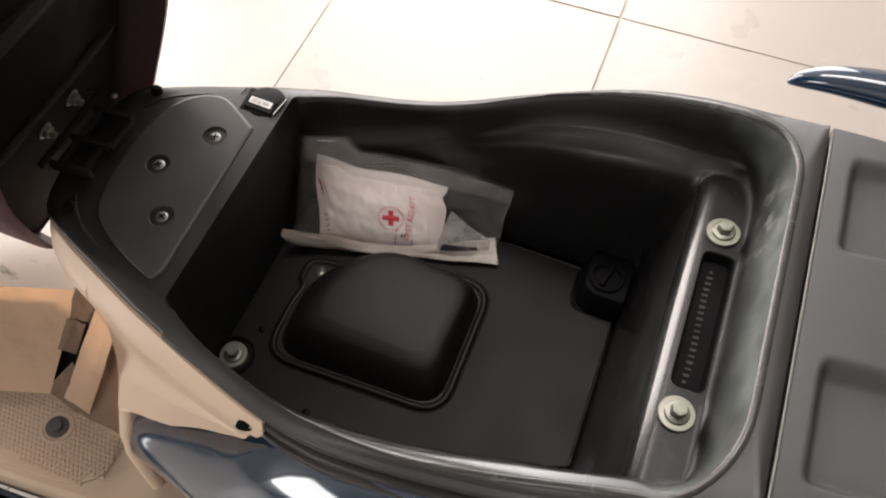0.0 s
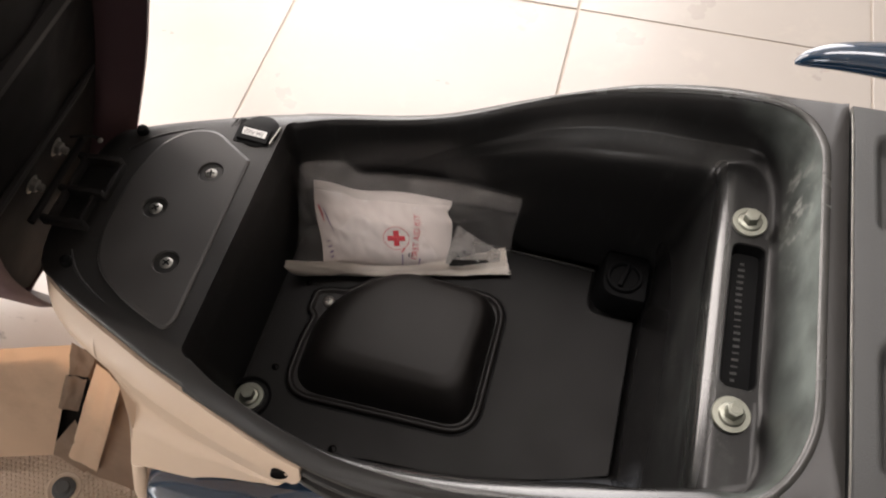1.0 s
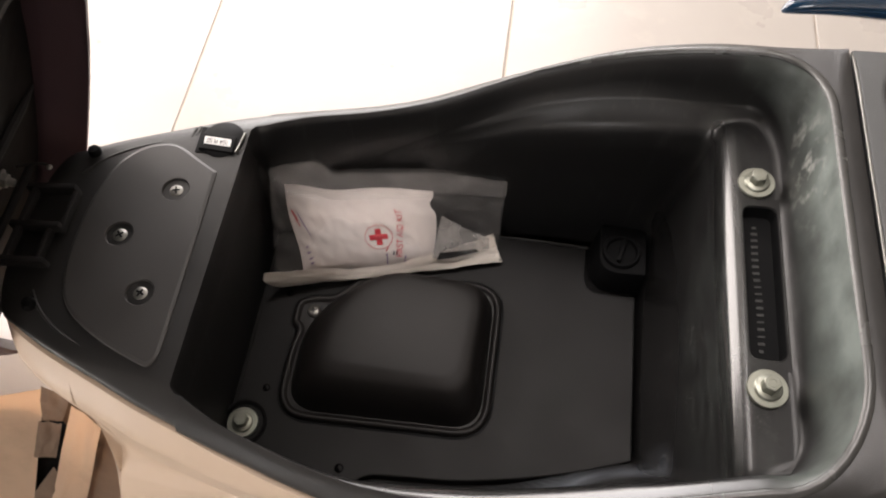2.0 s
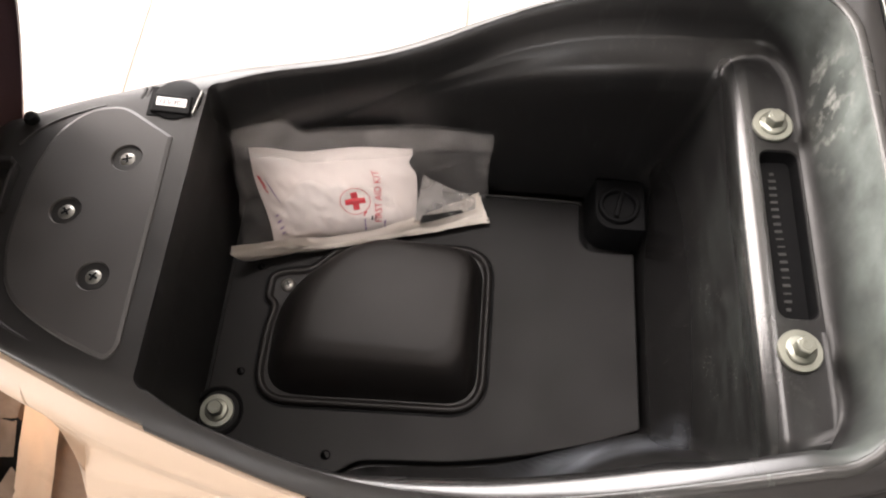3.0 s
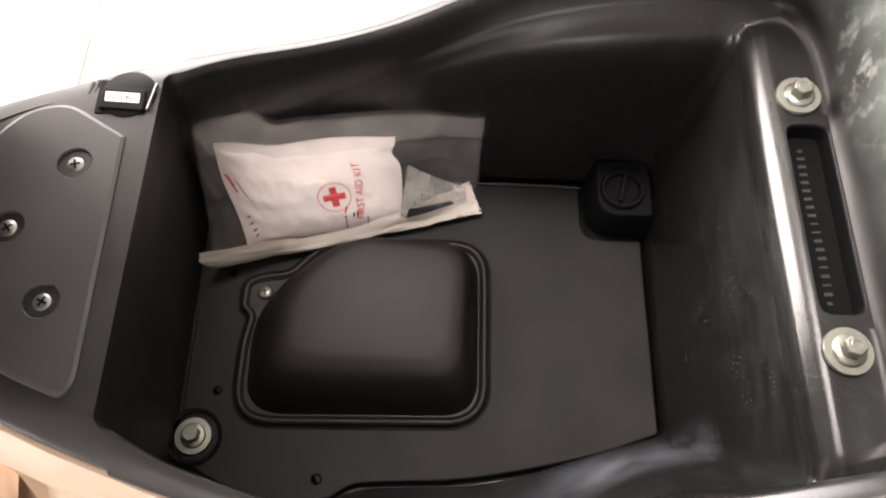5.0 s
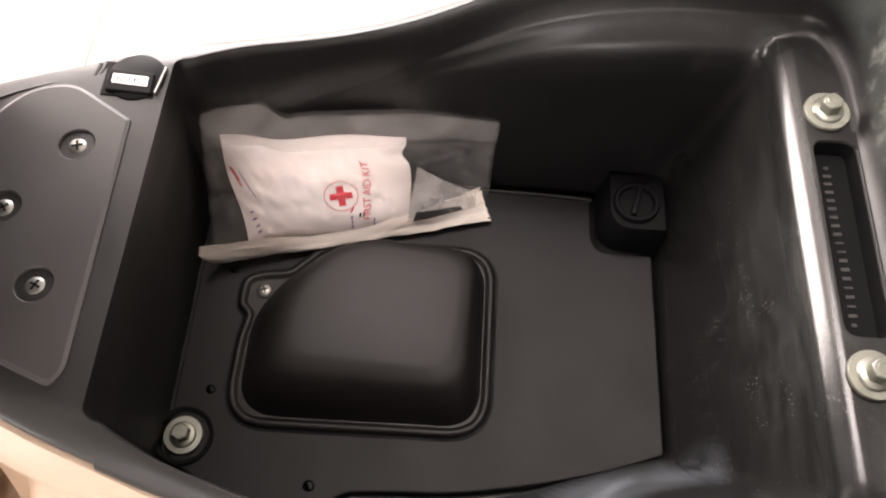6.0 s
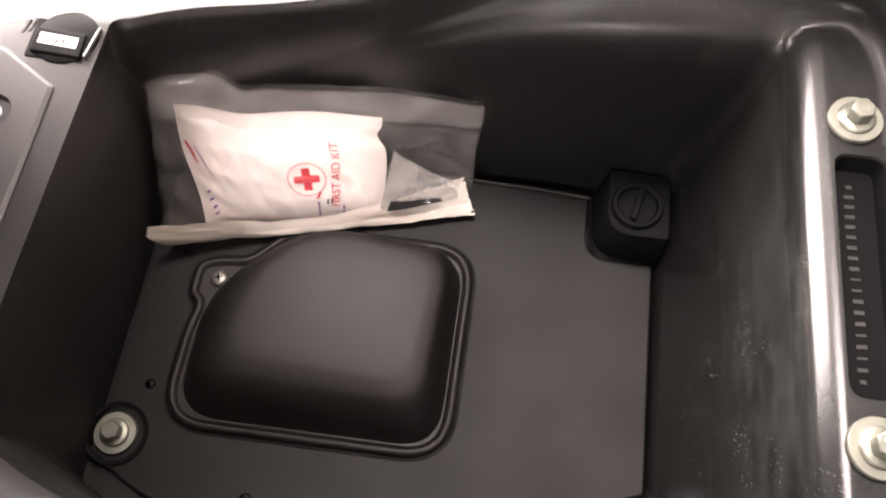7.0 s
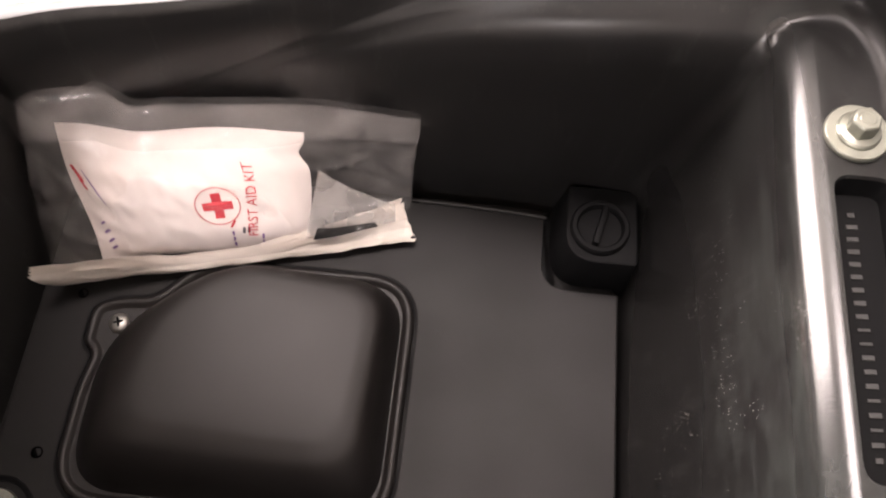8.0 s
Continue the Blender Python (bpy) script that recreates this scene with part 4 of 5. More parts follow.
def side_panel(s):
    rings_, n = [], 30
    xs_ = [-0.2730, -0.2715, -0.2690, -0.2650, -0.2600, -0.2540, -0.2480, -0.2430, -0.2390, -0.2340, -0.2290, -0.2240, -0.2205, -0.2190, -0.2175] + [-0.2175 + 0.1505 * i / 36 for i in range(1, 37)]
    for x in xs_:
        zt = rim_z(x) - 0.009
        strip = x < -0.2182
        end = min(1, max(0, (-0.0655 - x) / 0.010)) ** 0.5
        zb = zt - strip_deep(x) * min(1, (x + 0.2745) / 0.008) ** 0.5 if strip else min(beige_bottom(x), zt - 0.026 * end)
        sc = zt - (0.700 + (x + 0.225) * 0.27)
        row = []
        for j in range(n + 1):
            v = j / n
            d = (zt - zb) * v
            slant = 0 if strip else 0.028 * max(0, (d - sc) / 0.11) * max(0, min(1, (-0.185 - x) / 0.0325))
            row.append((x - slant, s * panel_y(x, d, sc, zt - zb, strip), zt - d))
        inner_ = [(x, s * (abs(y) - 0.005), z) for (x, y, z) in reversed(row)]
        rings_.append(row + inner_)
    return loft(rings_, closed=True, cap_first=True, cap_last=True)


for s in (-1, 1):
    panel = part("side_panel", side_panel(s), BEIGE, scooter, "beige plastic panel under the compartment rim", sharp=32)
    if s < 0:
        hole_m = pose(-0.0805, -panel_y(-0.0805, 0.0125, 0.05, 0.06, True) - 0.0014, rim_z(-0.0805) - 0.0205, 72, 0, 14) @ Matrix.Diagonal((1.15, 0.80, 1, 1))
        part("lug_hole", turned([(0.0046, -0.0030), (0.0046, 0.0004), (0.0042, 0.0006), (0.0038, -0.0004), (0.0003, -0.0006)], 24, hole_m), DARK, panel)


edge_z = curve([-0.229, -0.18, -0.14, -0.11, -0.085, -0.06, -0.03, 0.0, 0.05, 0.10, 0.17, 0.26, 0.43], [0.600, 0.641, 0.676, 0.704, 0.730, 0.753, 0.773, 0.790, 0.814, 0.834, 0.850, 0.868, 0.875])
edge_y = curve([-0.229, -0.18, -0.14, -0.10, -0.06, -0.02, 0.03, 0.09, 0.13, 0.20, 0.30, 0.43], [0.1165, 0.123, 0.129, 0.134, 0.137, 0.142, 0.1475, 0.1475, 0.1425, 0.128, 0.111, 0.083])


def body_side(s):
    rings_ = []
    for i in range(61):
        x = -0.2290 + 0.654 * i / 60
        yt, zt = edge_y(x), edge_z(x)
        bulge = 0.066 * min(1, 0.55 + 0.45 * max(0, x + 0.229) / 0.12)
        row = []
        for j in range(22):
            a = radians(20 + 70 * min(1, j / 15))
            low = max(0, j - 15) / 6
            row.append((x, s * (yt + bulge * (math.sin(a) - math.sin(radians(20))) - 0.03 * low), zt - bulge * (math.cos(radians(20)) - math.cos(a)) - (0.30 - bulge) * low))
        rings_.append([(x, s * (yt - 0.012), zt - 0.002)] + row + [(x, s * (yt - 0.03), zt - 0.30)])
    return loft(rings_, closed=False)


for s in (-1, 1):
    part("body_panel", body_side(s), BLUE, scooter, "glossy dark blue painted body panel", sharp=50)

# beige centre column under the seat front, footboard, and trim by its edge
part("leg_column", merge(block(0.15, 0.205, 0.125, 0.010, 3, m=pose(-0.175, 0, 0.48)), block(0.075, 0.105, 0.20, 0.008, 3, m=pose(-0.2080, 0, 0.585))), BEIGE, scooter)
FB = 0.500
board = rounded([(-0.1850, -0.1750), (-0.1850, 0.1750), (-0.90, 0.2050), (-0.90, -0.2050), (-0.36, -0.1890)], [0.05, 0.05, 0.08, 0.08, 0.05], 8)
footboard = part("footboard", slab(board, FB - 0.045, FB, 0.006), TREAD, scooter, "beige footboard with a dotted tread")
pad = rounded([(-0.2830, -0.1100), (-0.2700, -0.1500), (-0.2950, -0.1730), (-0.40, -0.1790), (-0.60, -0.1850), (-0.60, 0.10), (-0.32, 0.10), (-0.30, -0.09)], [0.02, 0.02, 0.015, 0.02, 0.02, 0.02, 0.02, 0.02])
part("tread_pad", slab(pad, FB - 0.001, FB + 0.0022, 0.0012), TREAD, footboard)
dots = bmesh.new()
for i in range(44):
    for j in range(31):
        x, y = -0.274 - 0.0046 * i - (0.0023 if j % 2 else 0), -0.1725 + 0.0040 * j
        if y < -0.172 - 0.06 * (x + 0.30) or (x > -0.29 and (y < -0.158 or y > -0.102)) or (x + 0.340) ** 2 + (y + 0.1305) ** 2 < 0.0165 ** 2:
            continue
        vs = bmesh.ops.create_circle(dots, cap_ends=True, segments=6, radius=0.0014, matrix=Matrix.Translation((x, y, FB + 0.0034)))["verts"]
        lo = bmesh.ops.create_circle(dots, cap_ends=False, segments=6, radius=0.0021, matrix=Matrix.Translation((x, y, FB + 0.0021)))["verts"]
        for q in range(6):
            dots.faces.new((vs[q], vs[(q + 1) % 6], lo[(q + 1) % 6], lo[q]))
tagged(part("tread_dots", dots, TREAD, footboard, sharp=60), kind="stuff")
dish = turned([(0.0158, 0.0015), (0.0158, 0.0034), (0.0145, 0.0038), (0.0118, 0.0022), (0.0112, 0.0003)], 32, pose(-0.340, -0.1305, FB), cap=False)
part("bolt_dish", dish, TREAD, footboard)
part("floor_bolt", merge(turned([(0.0105, 0.0), (0.0105, 0.0018), (0.0098, 0.0023), (0.0068, 0.0025), (0.0064, 0.0046), (0.0058, 0.0055), (0.0003, 0.0055)], 32)),
                 TAIL, footboard, "dark grey bolt in a dished seat", pose(-0.340, -0.1305, FB + 0.0024))
part("sill_trim", slab(rounded([(-0.20, -0.1890), (-0.20, -0.2050), (-0.92, -0.2350), (-0.92, -0.2100)], 0.006), FB - 0.10, FB - 0.022, 0.008), BLUE, scooter, "dark blue painted floor-side trim")
strip_pts = [(-0.2375, -0.1165, 0.606), (-0.2365, -0.1300, 0.583), (-0.2335, -0.1370, 0.558), (-0.2280, -0.1410, 0.525), (-0.2220, -0.1450, 0.487), (-0.215, -0.149, 0.46)]
part("corner_trim", tube(strip_pts, 0.0060, 12, 0.6), BEIGE, scooter)

# ---- raised seat ----
LEAN_X, HINGE_X, HINGE_Z = 0.330, -0.264, 0.800
seat_half = curve([-0.10, -0.06, -0.03, 0.0, 0.05, 0.10, 0.20, 0.35, 0.50, 0.58, 0.62], [0.040, 0.062, 0.073, 0.082, 0.094, 0.098, 0.105, 0.125, 0.12, 0.09, 0.04])
up = Vector((LEAN_X, 0, 1)).normalized()
back = Vector((-up.z, 0, up.x))
origin = Vector((HINGE_X, 0, HINGE_Z))


def seat_point(l, y, d):
    """A place on the seat: l along it from the hinge, y across, d behind its lower edge."""
    p = origin + up * l + back * d
    return (p.x, y, p.z)


ls = [-0.10, -0.095, -0.08, -0.06, -0.045, -0.03, -0.015] + [0.02 * i for i in range(31)] + [0.61, 0.62]
skin, pan = [], []
for l in ls:
    w = seat_half(l)
    prof = [(-1.0, 0.030), (-0.985, 0.012), (-0.965, 0.002), (-0.95, 0.0), (-0.985, 0.0), (-1.03, 0.006), (-1.07, 0.03), (-1.06, 0.065), (-0.95, 0.095), (-0.7, 0.112), (-0.35, 0.12), (0, 0.122)]
    full = prof + [(-a, d) for a, d in reversed(prof[:-1])]
    skin.append([seat_point(l, a * w, d) for a, d in full])
    pan.append([seat_point(l, a / 20 * 0.97 * w, 0.032 - 0.006 * math.cos(a / 20 * 3.1416) * min(1, max(0, (l + 0.02) / 0.1))) for a in range(-20, 21)])
seat = part("seat", loft(skin, closed=False, cap_first=False), VINYL, scooter, "raised seat with maroon-brown vinyl cover", sharp=60)
for end, row in (("nose", skin[0]), ("rear", skin[-1])):
    bm = bmesh.new()
    bm.faces.new([bm.verts.new(p) for p in row])
    part("seat_end", bm, VINYL, seat)
part("seat_base", loft(pan, closed=False), UNDERSIDE, seat, "black plastic seat base with ribs")
for l, r in ((0.040, 0.0030), (0.138, 0.0075), (0.26, 0.005), (0.40, 0.005)):
    a, b = Vector(seat_point(l, -seat_half(l) * 0.8, 0.028)), Vector(seat_point(l, seat_half(l) * 0.78, 0.028))
    part("seat_rib", tube([a.lerp(b, i / 8) for i in range(9)], r, 8, taper=lambda u: 0.3 + 0.7 * min(1, 8 * min(u, 1 - u))), SEATPAN, seat)
for y in (0.0185, -0.0135):
    p = Vector(seat_point(0.012, y, 0.031))
    spin = (-back).to_track_quat("Z", "Y").to_matrix().to_4x4()
    nut = merge(turned([(0.0066, 0), (0.0066, 0.0011), (0.0060, 0.0014), (0.0045, 0.0014)], 24), turned([(0.0047, 0.0013), (0.0049, 0.0017), (0.0049, 0.0044), (0.0042, 0.0050), (0.0030, 0.0050)], 6),
                *[turned([(0.0022, 0.0048 + 0.0011 * q), (0.0028, 0.0053 + 0.0011 * q), (0.0022, 0.0058 + 0.0011 * q)], 14) for q in range(4)])
    part("seat_nut", nut, STEEL, seat, "bright steel nut", Matrix.Translation(p) @ spin)
bracket = thing("hinge_bracket", "black steel seat hinge bracket", "")
bracket.parent = scooter
del bracket["label"]
for y in (-0.027, -0.002, 0.026):
    part("hinge_arm", block(0.034, 0.0036, 0.0085, 0.001, m=pose(-0.265, y, 0.8005, 0, -6, 0)), SEATPAN, bracket)
for x, y, long in ((-0.2495, 0.012, 0.030), (-0.2560, -0.0145, 0.026), (-0.2760, 0.0, 0.058)):
    part("hinge_web", block(0.0034, long, 0.0062, 0.001, m=pose(x, y, 0.8005)), SEATPAN, bracket)
part("hinge_pin", tube([(-0.281, -0.036, 0.812), (-0.281, 0.036, 0.812)], 0.0026, 12), UNDERSIDE, bracket)
for y, r in ((-0.052, 0.0042), (0.060, 0.0042)):
    part("rubber_buffer", turned([(r, 0), (r, 0.003), (r * 0.75, 0.005), (0.0004, 0.0054)], 20, pose(-0.252, y, 0.799)), DARK, bracket)
part("spring_wire", tube([(-0.283, 0.028, 0.822), (-0.277, 0.033, 0.819), (-0.272, 0.037, 0.815), (-0.269, 0.0385, 0.811)], 0.0009, 6), UNDERSIDE, bracket)
part("spring_tip", turned([(0.0015, 0.0), (0.0017, 0.004), (0.0004, 0.0045)], 10, pose(-0.2695, 0.0380, 0.811, 40, 30, 0)), STEEL, bracket)

# running gear under the bodywork, so that the body stands on the floor
def wheel(x):
    hub = thing("wheel", "black scooter wheel", "")
    del hub["label"]
    hub.parent = scooter
    tyre = turned([(0.17, -0.045), (0.20, -0.05), (0.222, -0.03), (0.23, 0.0), (0.222, 0.03), (0.20, 0.05), (0.17, 0.045)], 40, pose(x, 0, 0.23, 90, 0, 0), cap=False)
    part("tyre", tyre, DARK, hub)
    part("rim", turned([(0.172, -0.043), (0.165, -0.03), (0.06, -0.015), (0.05, -0.05), (0.001, -0.05)], 40, pose(x, 0, 0.23, 90, 0, 0), cap=False), RIM, hub)
    part("rim", turned([(0.172, 0.043), (0.165, 0.03), (0.06, 0.015), (0.05, 0.05), (0.001, 0.05)], 40, pose(x, 0, 0.23, 90, 0, 0), cap=False), RIM, hub)


wheel(0.22)
wheel(-1.04)
part("underframe", block(1.05, 0.14, 0.14, 0.03, 3, m=pose(-0.42, 0, 0.30)), DARK, scooter)
part("engine_case", block(0.46, 0.17, 0.20, 0.05, 3, m=pose(0.08, 0, 0.27)), TAIL, scooter)
part("front_leg_shield", block(0.05, 0.34, 0.50, 0.02, 3, m=pose(-0.92, 0, 0.44, 0, -12, 0)), BLUE, scooter)
part("front_fork", tube([(-0.96, 0, 0.80), (-1.04, 0.0, 0.24)], 0.04, 16), RIM, scooter)

# ---- first aid kit in the bucket ----
kit = thing("first_aid_kit", "clear polythene bag holding a white first aid packet", "first aid kit", place=(-0.09, 0.07, Z))
back_to = kit.matrix_basis.inverted()


def quad(bl, br, tr, tl):
    bl, br, tr, tl = (Vector(p) for p in (bl, br, tr, tl))
    n = (br - bl).cross(tl - bl).normalized()

    def f(u, v, d=0.0):
        return (bl * (1 - u) + br * u) * (1 - v) + (tl * (1 - u) + tr * u) * v + n * d

    return f


pk = quad((-0.1332, 0.0556, 0.6780), (-0.0385, 0.0745, 0.6745), (-0.0433, 0.1120, 0.7190), (-0.1480, 0.0955, 0.7325))


def swell(u, v):
    return max(0.0, (1 - abs(2 * u - 1) ** 4) * (1 - abs(2 * v - 1) ** 3))


def crumple(u, v, a=1.0):
    return a * 0.6 * (0.0026 * noise.noise((u * 3.1, v * 2.7, 1.3)) + 0.0016 * noise.noise((u * 8 + v * 3, v * 6, 4.1)) + 0.0011 * noise.noise((u * 19, v * 9 + u * 7, 8.2)))


def packet_at(u, v, d):
    uu = u + u**3 * (0.03 * math.sin(v * 3.14) - 0.040 * math.exp(-(((v - 0.82) / 0.08) ** 2)) + 0.02 * v) + 0.010 * math.sin(v * 7.0) * (1 - u) ** 3
    vv = v + v**3 * (-0.040 * math.exp(-(((u - 0.30) / 0.16) ** 2)) + 0.010 * math.sin(u * 11)) + 0.012 * math.sin(u * 6.0) * (1 - v) ** 3
    return pk(uu, vv, d)


def packet_front(u, v, lift=0.0):
    return packet_at(u, v, 0.0012 + 0.0075 * swell(u, v) + crumple(u, v) * swell(u, v) ** 0.3 + lift)


def sheet(f, nu, nv):
    return loft([[tuple(f(i / nu, j / nv)) for i in range(nu + 1)] for j in range(nv + 1)], closed=False)


front_bm = sheet(packet_front, 72, 52)
back_bm = sheet(lambda u, v: packet_at(u, v, 0.0008 - 0.004 * swell(u, v)), 24, 18)
packet = part("packet", merge(front_bm, back_bm), PAPER, kit, "white paper packet with a red cross and red lettering", back_to.copy(), sharp=80)


def on_packet(bm, u0, v0, turn, wide=0.101, tall=0.064):
    """Lays flat marks onto the packet's front."""
    bmesh.ops.subdivide_edges(bm, edges=[e for e in bm.edges if e.calc_length() > 0.004], cuts=2)
    c, s = math.cos(radians(turn)), math.sin(radians(turn))
    for v in bm.verts:
        x, y = v.co.x * c - v.co.y * s, v.co.x * s + v.co.y * c
        v.co = packet_front(u0 + x / wide, v0 + y / tall, 0.00035)
    return bm


def flat(points):
    bm = bmesh.new()
    bm.faces.new([bm.verts.new((x, y, 0)) for x, y in points])
    return bm


a, b = 0.0021, 0.0066
cross_pts = [(-a, -b), (a, -b), (a, -a), (b, -a), (b, a), (a, a), (a, b), (-a, b), (-a, a), (-b, a), (-b, -a), (-a, -a)]
mark("printed_cross", on_packet(flat(cross_pts), 0.605, 0.435, 4), RED, packet)
ring_bm = loft([[(r * math.cos(q / 40 * 6.28318531), r * math.sin(q / 40 * 6.28318531), 0) for q in range(40)] for r in (0.0095, 0.0099)])
mark("printed_ring", on_packet(ring_bm, 0.605, 0.435, 0), RED, packet)
mark("printed_words", on_packet(lettering("FIRST AID KIT", 0.0064, 0), 0.755, 0.470, 88), RED, packet)
for u, v, w, h, turn, ink in ((0.040, 0.66, 0.0080, 0.0016, 112, RED), (0.052, 0.58, 0.0050, 0.0010, 112, RED), (0.085, 0.60, 0.0120, 0.0005, 108, VIOLET), (0.100, 0.54, 0.0130, 0.0005, 108, VIOLET),
                              (0.078, 0.16, 0.0034, 0.0012, 30, VIOLET), (0.070, 0.23, 0.0034, 0.0012, 30, VIOLET), (0.066, 0.30, 0.0030, 0.0010, 30, VIOLET), (0.082, 0.10, 0.0030, 0.0012, 30, VIOLET),
                              (0.655, 0.20, 0.0026, 0.0010, 90, VIOLET), (0.656, 0.145, 0.0026, 0.0010, 90, VIOLET), (0.657, 0.09, 0.0026, 0.0011, 90, VIOLET), (0.660, 0.285, 0.0040, 0.0010, 60, RED),
                              (0.706, 0.225, 0.0034, 0.0013, 84, INK), (0.728, 0.230, 0.0034, 0.0013, 84, INK), (0.79, 0.16, 0.0030, 0.0010, 90, VIOLET), (0.79, 0.10, 0.0030, 0.0010, 90, VIOLET), (0.795, 0.05, 0.0030, 0.0010, 90, VIOLET)):
    mark("printed_bar", on_packet(flat([(-w / 2, -h / 2), (w / 2, -h / 2), (w / 2, h / 2), (-w / 2, h / 2)]), u, v, turn), ink, packet)

bag = quad((-0.1515, 0.0440, 0.6790), (0.0075, 0.0830, 0.6830), (0.0142, 0.1125, 0.7385), (-0.1520, 0.0880, 0.7505))


def bag_edge(u, v):
    """The bag's upper edge, with a tab that stands up at one end."""
    w = min(1, max(0, (u - 0.18) / 0.09))
    tab = 1 - w * w * (3 - 2 * w)
    return u + (0.006 * math.sin(v * 5) + 0.010 * noise.noise((v * 5.0, 1.7, 0.3))) * u, v + v * v * (0.035 + 0.095 * tab + 0.06 * math.sin(3.1416 * u) + 0.022 * math.sin(u * 11) * u - 0.02 * math.exp(-(((u - 0.29) / 0.04) ** 2)))


def ridge_line(u, v, u0, v0, u1, v1, wide):
    """Height of a sharp crease of the film from one place to another."""
    a_, b_ = Vector((u0, v0)), Vector((u1, v1))
    p, d = Vector((u, v)), b_ - a_
    t = min(1, max(0, (p - a_).dot(d) / d.dot(d)))
    return max(0.0, 1 - (p - a_ - d * t).length / wide) * (1 - abs(2 * t - 1) ** 4)


CREASES = ((0.66, 0.80, 0.93, 0.78, 0.030), (0.72, 0.62, 0.90, 0.70, 0.030), (0.70, 0.70, 0.97, 0.45, 0.025), (0.68, 0.30, 0.97, 0.32, 0.025), (0.70, 0.16, 0.92, 0.26, 0.022), (0.74, 0.08, 0.95, 0.14, 0.022),
           (0.08, 0.72, 0.20, 0.30, 0.022), (0.03, 0.60, 0.09, 0.15, 0.020), (0.30, 0.84, 0.62, 0.86, 0.018), (0.86, 0.90, 0.96, 0.55, 0.025))


def bag_front(u, v):
    uu, vv = bag_edge(u, v)
    full = max(0, 1 - abs((u - 0.40) / 0.46) ** 3) * max(0, 1 - abs(2 * v - 0.92) ** 3)
    wr = 0.0020 * noise.noise((u * 9, v * 5, 7.7)) + 0.0012 * noise.noise((u * 20 + v * 9, v * 14, 2.2))
    for q, c in enumerate(CREASES):
        wr += (0.0030 if q % 2 else -0.0024) * ridge_line(u, v, *c)
    return bag(uu, vv, 0.0025 + 0.0120 * full + wr * (0.25 + abs(math.sin(3.1416 * v))))


def bag_rear(u, v):
    uu, vv = bag_edge(u, v)
    return bag(uu, vv, -0.0040 + 0.0012 * noise.noise((u * 8, v * 6, 3.3)))


film_ob = part("bag_film", merge(sheet(bag_front, 110, 60), sheet(bag_rear, 40, 24)), FILM, kit, "crinkled clear polythene bag", back_to.copy(), sharp=80)
film_ob.visible_shadow = False
seal = sheet(lambda u, v: Vector(bag_front(u, 0.80 + 0.20 * v)) + Vector((0, -0.0014, 0.0014)), 80, 9)
seal_ob = part("bag_seal", seal, SEAM, kit, "milky welded seam of the bag", back_to.copy(), sharp=80)
seal_ob.visible_shadow = False

# folded sheet that lies under the bag's lower edge: it stands up at one end and opens in a few layers at the other
fold = quad((-0.1505, 0.0420, 0.6730), (0.0150, 0.0820, 0.6745), (0.0065, 0.0945, 0.6880), (-0.1520, 0.0370, 0.6960))


def fold_layer(d, lift, shrink):
    def f(u, v):
        open_ = 0.30 + 0.70 * max(1 - u / 0.42, (u - 0.55) / 0.45, 0.0) ** 1.2
        end = max(0.0, (u - 0.55) / 0.45)
        pleat = end * (0.0016 * math.sin(v * 11 + u * 5 + d * 700) + 0.0009 * noise.noise((u * 16, v * 7, d * 900)))
        dent = 0.0010 * noise.noise((u * 7, v * 2, d * 900)) + 0.0006 * noise.noise((u * 22, v * 6, d * 400))
        w = u + 0.018 * end * noise.noise((v * 4.5, 3.0, d * 1500)) - 0.030 * v * (1 - u) ** 6
        return fold(0.002 + shrink + w * (0.996 - 2 * shrink), v * open_, d + dent + 0.0020 * math.sin(3.1416 * v) + pleat) + Vector((0, 0, lift + 0.0010 * end))
    return f


for q in range(4):
    part("folded_layer", sheet(fold_layer(-0.0012 * q, 0.0006 * q, 0.002 * q), 60, 10), CREAM, kit, "cream folded paper along the bag's lower edge", back_to.copy(), sharp=40)

# a slip showing through the clear end of the bag
slip = quad((-0.0380, 0.0745, 0.6840), (0.0040, 0.0860, 0.6865), (0.0030, 0.0930, 0.6960), (-0.0330, 0.0985, 0.7080))
part("slip", sheet(lambda u, v: slip(u, v * (1 - 0.25 * u), 0.0012 * math.sin(4 * u + 2 * v)), 16, 12), MILKY, kit, "pale slip showing through the bag", back_to.copy(), sharp=80)
# Added strip; its dark colour paints the gap beside the packet.
dark_gap = quad((-0.0345, 0.0752, 0.6830), (-0.0040, 0.0835, 0.6866), (-0.0060, 0.0846, 0.6882), (-0.0325, 0.0790, 0.6884))
part("dark_gap", sheet(lambda u, v: dark_gap(u, v, 0.0022 + 0.0008 * math.sin(5 * u)), 12, 6), UNDERSIDE, kit, "dark strip standing in for a gap beside the packet", back_to.copy(), sharp=80)

# ---- cardboard box and wrapping on the footboard ----
box = thing("cardboard_box", "torn brown cardboard box lying open on the footboard", "box")
corner_at, far_at = Vector((-0.352, -0.1090, FB + 0.026)), Vector((-0.316, -0.0480, 0.638))
ax = Vector((0.955, 0.295, 0.0)).normalized()
av = (far_at - corner_at - ax * (far_at - corner_at).dot(ax)).normalized()
an = ax.cross(av)
box.matrix_basis = Matrix.Translation(corner_at) @ Matrix((ax, av, an)).transposed().to_4x4()
back_box = box.matrix_basis.inverted()
L_, H_, D_ = 0.30, 0.124, 0.030
lean = (far_at - corner_at).dot(ax)


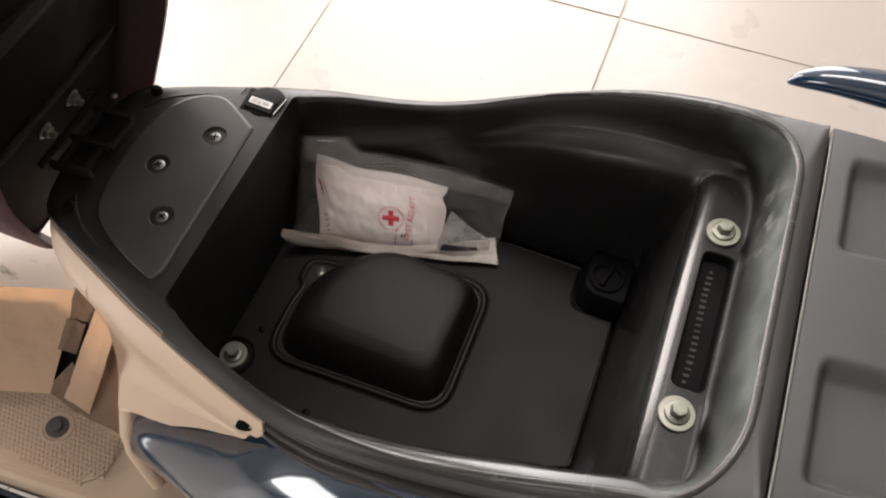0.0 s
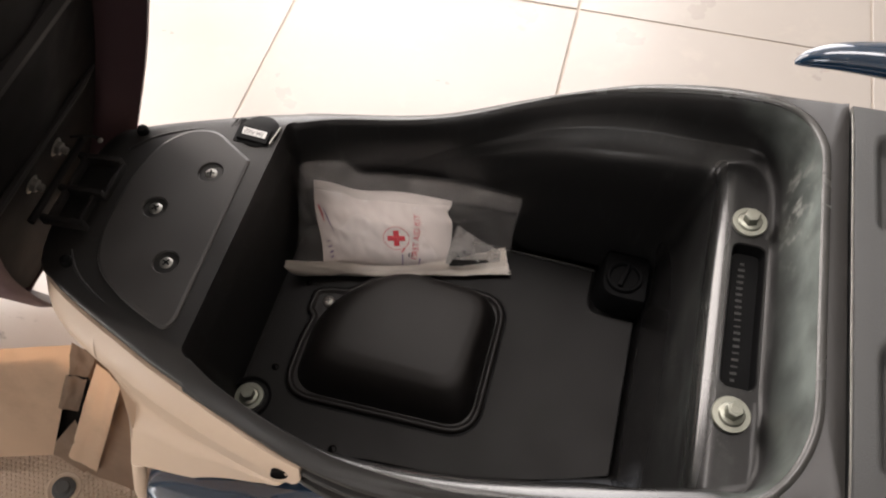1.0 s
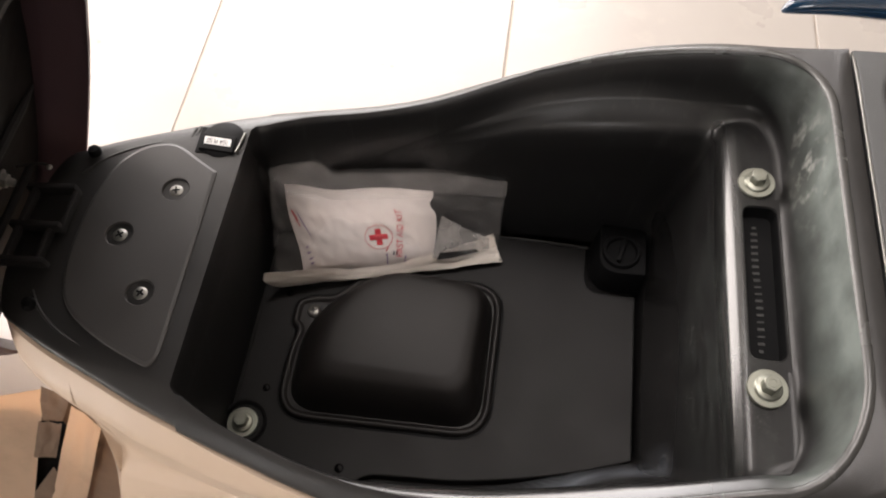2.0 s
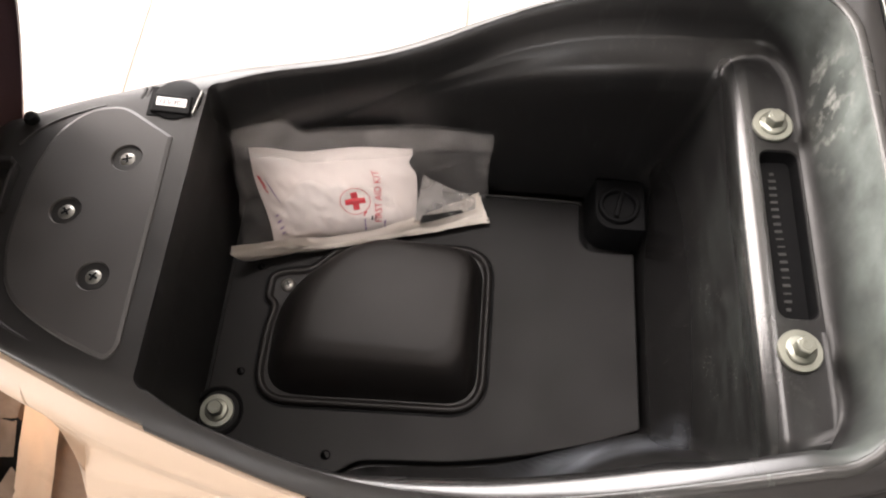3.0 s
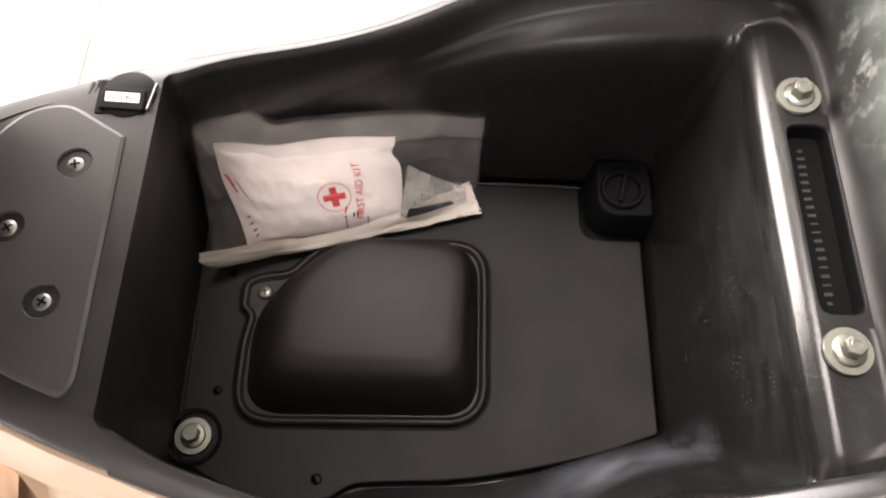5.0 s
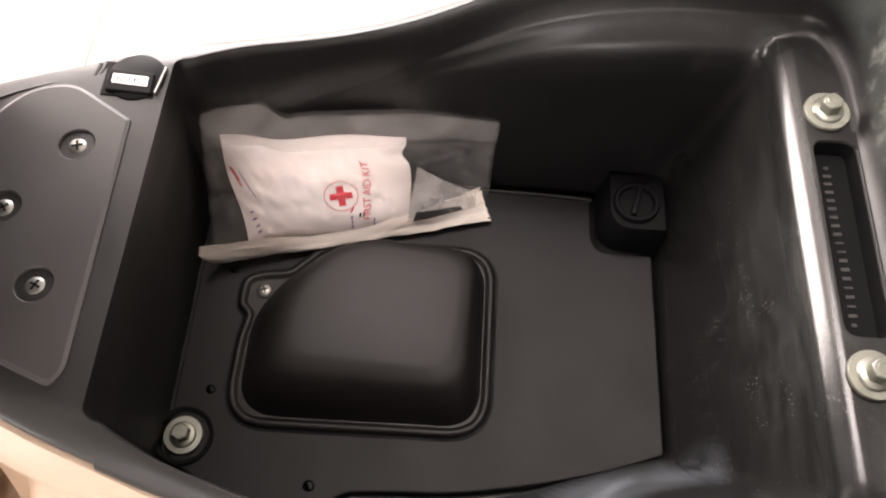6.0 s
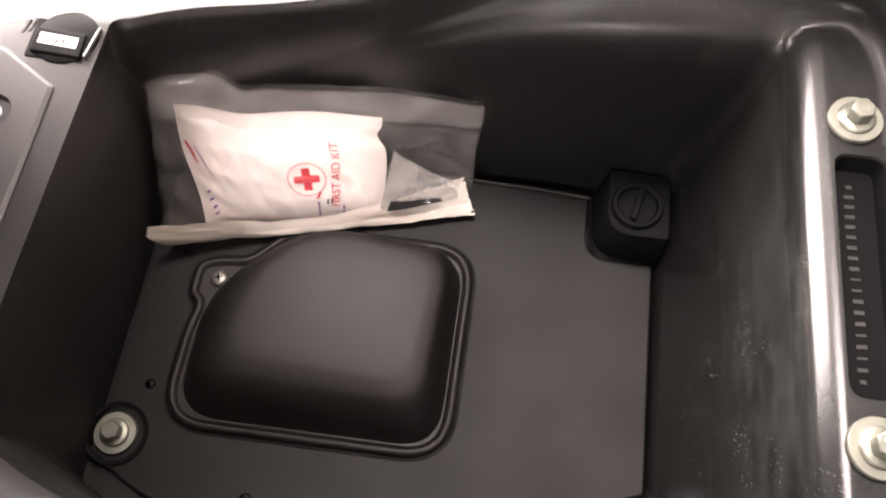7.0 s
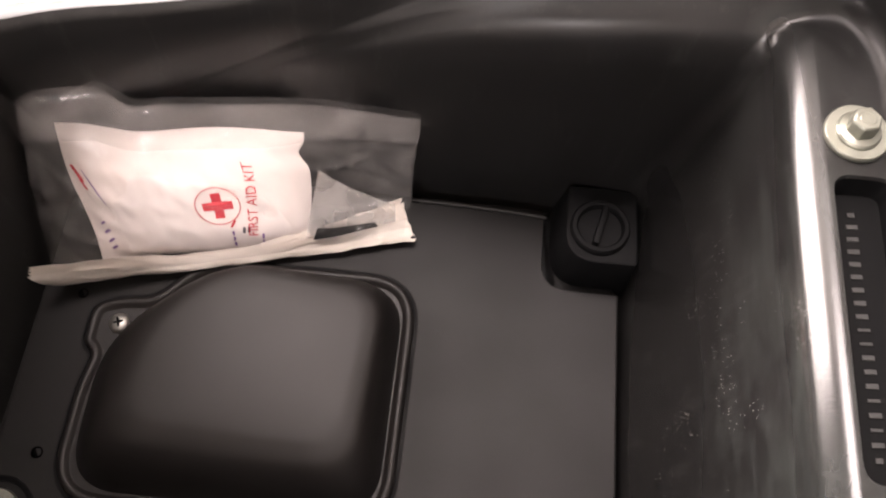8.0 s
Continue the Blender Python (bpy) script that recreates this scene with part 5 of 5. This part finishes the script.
def board_sheet(points, t=0.003, world=False, jag=0.0):
    """A slightly warped piece of board from four corners, with a torn far edge."""
    f = quad(*points)
    top = sheet(lambda u, v: f(u, v * (1 + jag * noise.noise((u * 9, 2.0, points[0][1] * 50))), 0.0022 * noise.noise((u * 2.5, v * 2.5, points[0][0] * 9)) + 0.0006 * noise.noise((u * 9, v * 9, 5.0))), 14, 14)
    bmesh.ops.solidify(top, geom=top.faces[:], thickness=t)
    if world:
        top.transform(back_box)
    return top


pieces = (
    ("upper_board", [(-L_, 0, 0), (0, 0, 0), (lean, H_, 0), (-L_, H_, 0)], CARD),
    ("near_board", [(-L_, 0.004, -D_), (0, 0.004, -D_), (0, 0.004, -0.004), (-L_, 0.004, -0.004)], CARD),
    # far and lower boards: plain cardboard, darkened by colour for the shade inside
    ("far_board", [(0.05, H_ - 0.030, -D_), (-L_, H_ - 0.030, -D_), (-L_, H_ - 0.012, -0.004), (0.03, H_ - 0.012, -0.004)], TORN_SHADED),
    ("lower_board", [(0.062, 0.004, -D_), (-L_, 0.004, -D_), (-L_, H_ - 0.030, -D_), (0.072, H_ - 0.030, -D_)], TORN_SHADED),
    ("end_board", [(-L_, H_, -D_), (-L_, 0, -D_), (-L_, 0, -0.004), (-L_, H_, -0.004)], CARD),
)
for nm, pts, mt in pieces:
    part(nm, board_sheet(pts), mt, box)
# Black sheet under the flaps stands in for the shade inside the box.
pieces_in = [(-0.3600, -0.1000, 0.520), (-0.3270, -0.1040, 0.514), (-0.2960, -0.0680, 0.604), (-0.3290, -0.0500, 0.618)]
part("inner_shade", board_sheet(pieces_in, 0.0028, True), DARK, box, "dark sheet painting the shade inside the box")
# Added dark board; its brown stands in for shade beside the long flap.
part("gap_shade_board", board_sheet([(-0.3250, -0.1120, 0.5045), (-0.2620, -0.1180, 0.5045), (-0.2400, -0.0850, 0.600), (-0.2850, -0.0620, 0.608)], 0.0028, True), TORN_SHADED, box)
flaps = (
    ("long_flap", [(-0.3374, -0.1077, 0.527), (-0.3120, -0.1120, 0.516), (-0.2590, -0.0725, 0.648), (-0.2868, -0.0600, 0.648)], CARD, 0.0),
    ("torn_flap", [(-0.3202, -0.0655, 0.620), (-0.3040, -0.0640, 0.620), (-0.2925, -0.0535, 0.642), (-0.3187, -0.0460, 0.642)], TORN_SHADED, 0.0),
    ("middle_flap", [(-0.3355, -0.0840, 0.584), (-0.3200, -0.0815, 0.579), (-0.3035, -0.0655, 0.620), (-0.3210, -0.0670, 0.622)], TORN_SHADED, 0.05),
    ("ragged_flap", [(-0.2945, -0.0790, 0.580), (-0.2850, -0.0790, 0.568), (-0.2690, -0.0660, 0.620), (-0.2800, -0.0650, 0.622)], TORN_SHADED, 0.08),
    ("lower_flap", [(-0.3565, -0.1071, 0.529), (-0.3250, -0.1150, 0.511), (-0.3120, -0.1080, 0.517), (-0.3225, -0.0870, 0.573)], TORN_SHADED, 0.0),
)
for nm, pts, mt, jag in flaps:
    part(nm, board_sheet(pts, 0.0028, True, jag), mt, box)
wrap = thing("wrapping_sheet", "white plastic wrapping sheet with grey smears beyond the box", "plastic sheet", place=(-0.48, 0.02, FB))
wf = quad((-0.64, -0.085, 0), (-0.345, -0.035, 0), (-0.30, 0.16, 0), (-0.62, 0.14, 0))
wbm = sheet(lambda u, v: wf(u, v) + Vector((0, 0, FB + 0.006 + 0.085 * max(0, math.sin(3.1415 * u)) ** 0.5 * max(0, math.sin(3.1415 * v)) ** 0.5 + 0.008 * noise.noise((u * 4, v * 4, 3)))), 40, 30)
part("sheet", wbm, PLASTIC_SHEET, wrap, m=wrap.matrix_basis.inverted())

# ---- floor tiles ----
PITCH, JOINT = 0.5985, 0.0055
TX, TY = -0.0405, 1.166
tile_me = None
i0, i1 = math.floor((X0 - TX) / PITCH), math.ceil((X1 - TX) / PITCH)
j0, j1 = math.floor((Y0 - TY) / PITCH), math.ceil((Y1 - TY) / PITCH)
side = PITCH - JOINT
ease = rounded([(-side / 2, -side / 2), (side / 2, -side / 2), (side / 2, side / 2), (-side / 2, side / 2)], 0.002, 2)
tile_me = finish(slab(ease, -0.010, 0.0, 0.0012), "tile", TILE)
rng = random.Random(4)
for i in range(i0, i1):
    for j in range(j0, j1):
        x, y = TX + (i + 0.5) * PITCH, TY + (j + 0.5) * PITCH
        if X0 < x < X1 and Y0 < y < Y1:
            t_ob = new("tile", tile_me)
            t_ob.parent = floor
            t_ob.matrix_parent_inverse = floor.matrix_basis.inverted()
            t_ob.location = (x + rng.uniform(-0.0006, 0.0006), y + rng.uniform(-0.0006, 0.0006), rng.uniform(-0.0004, 0.0004))
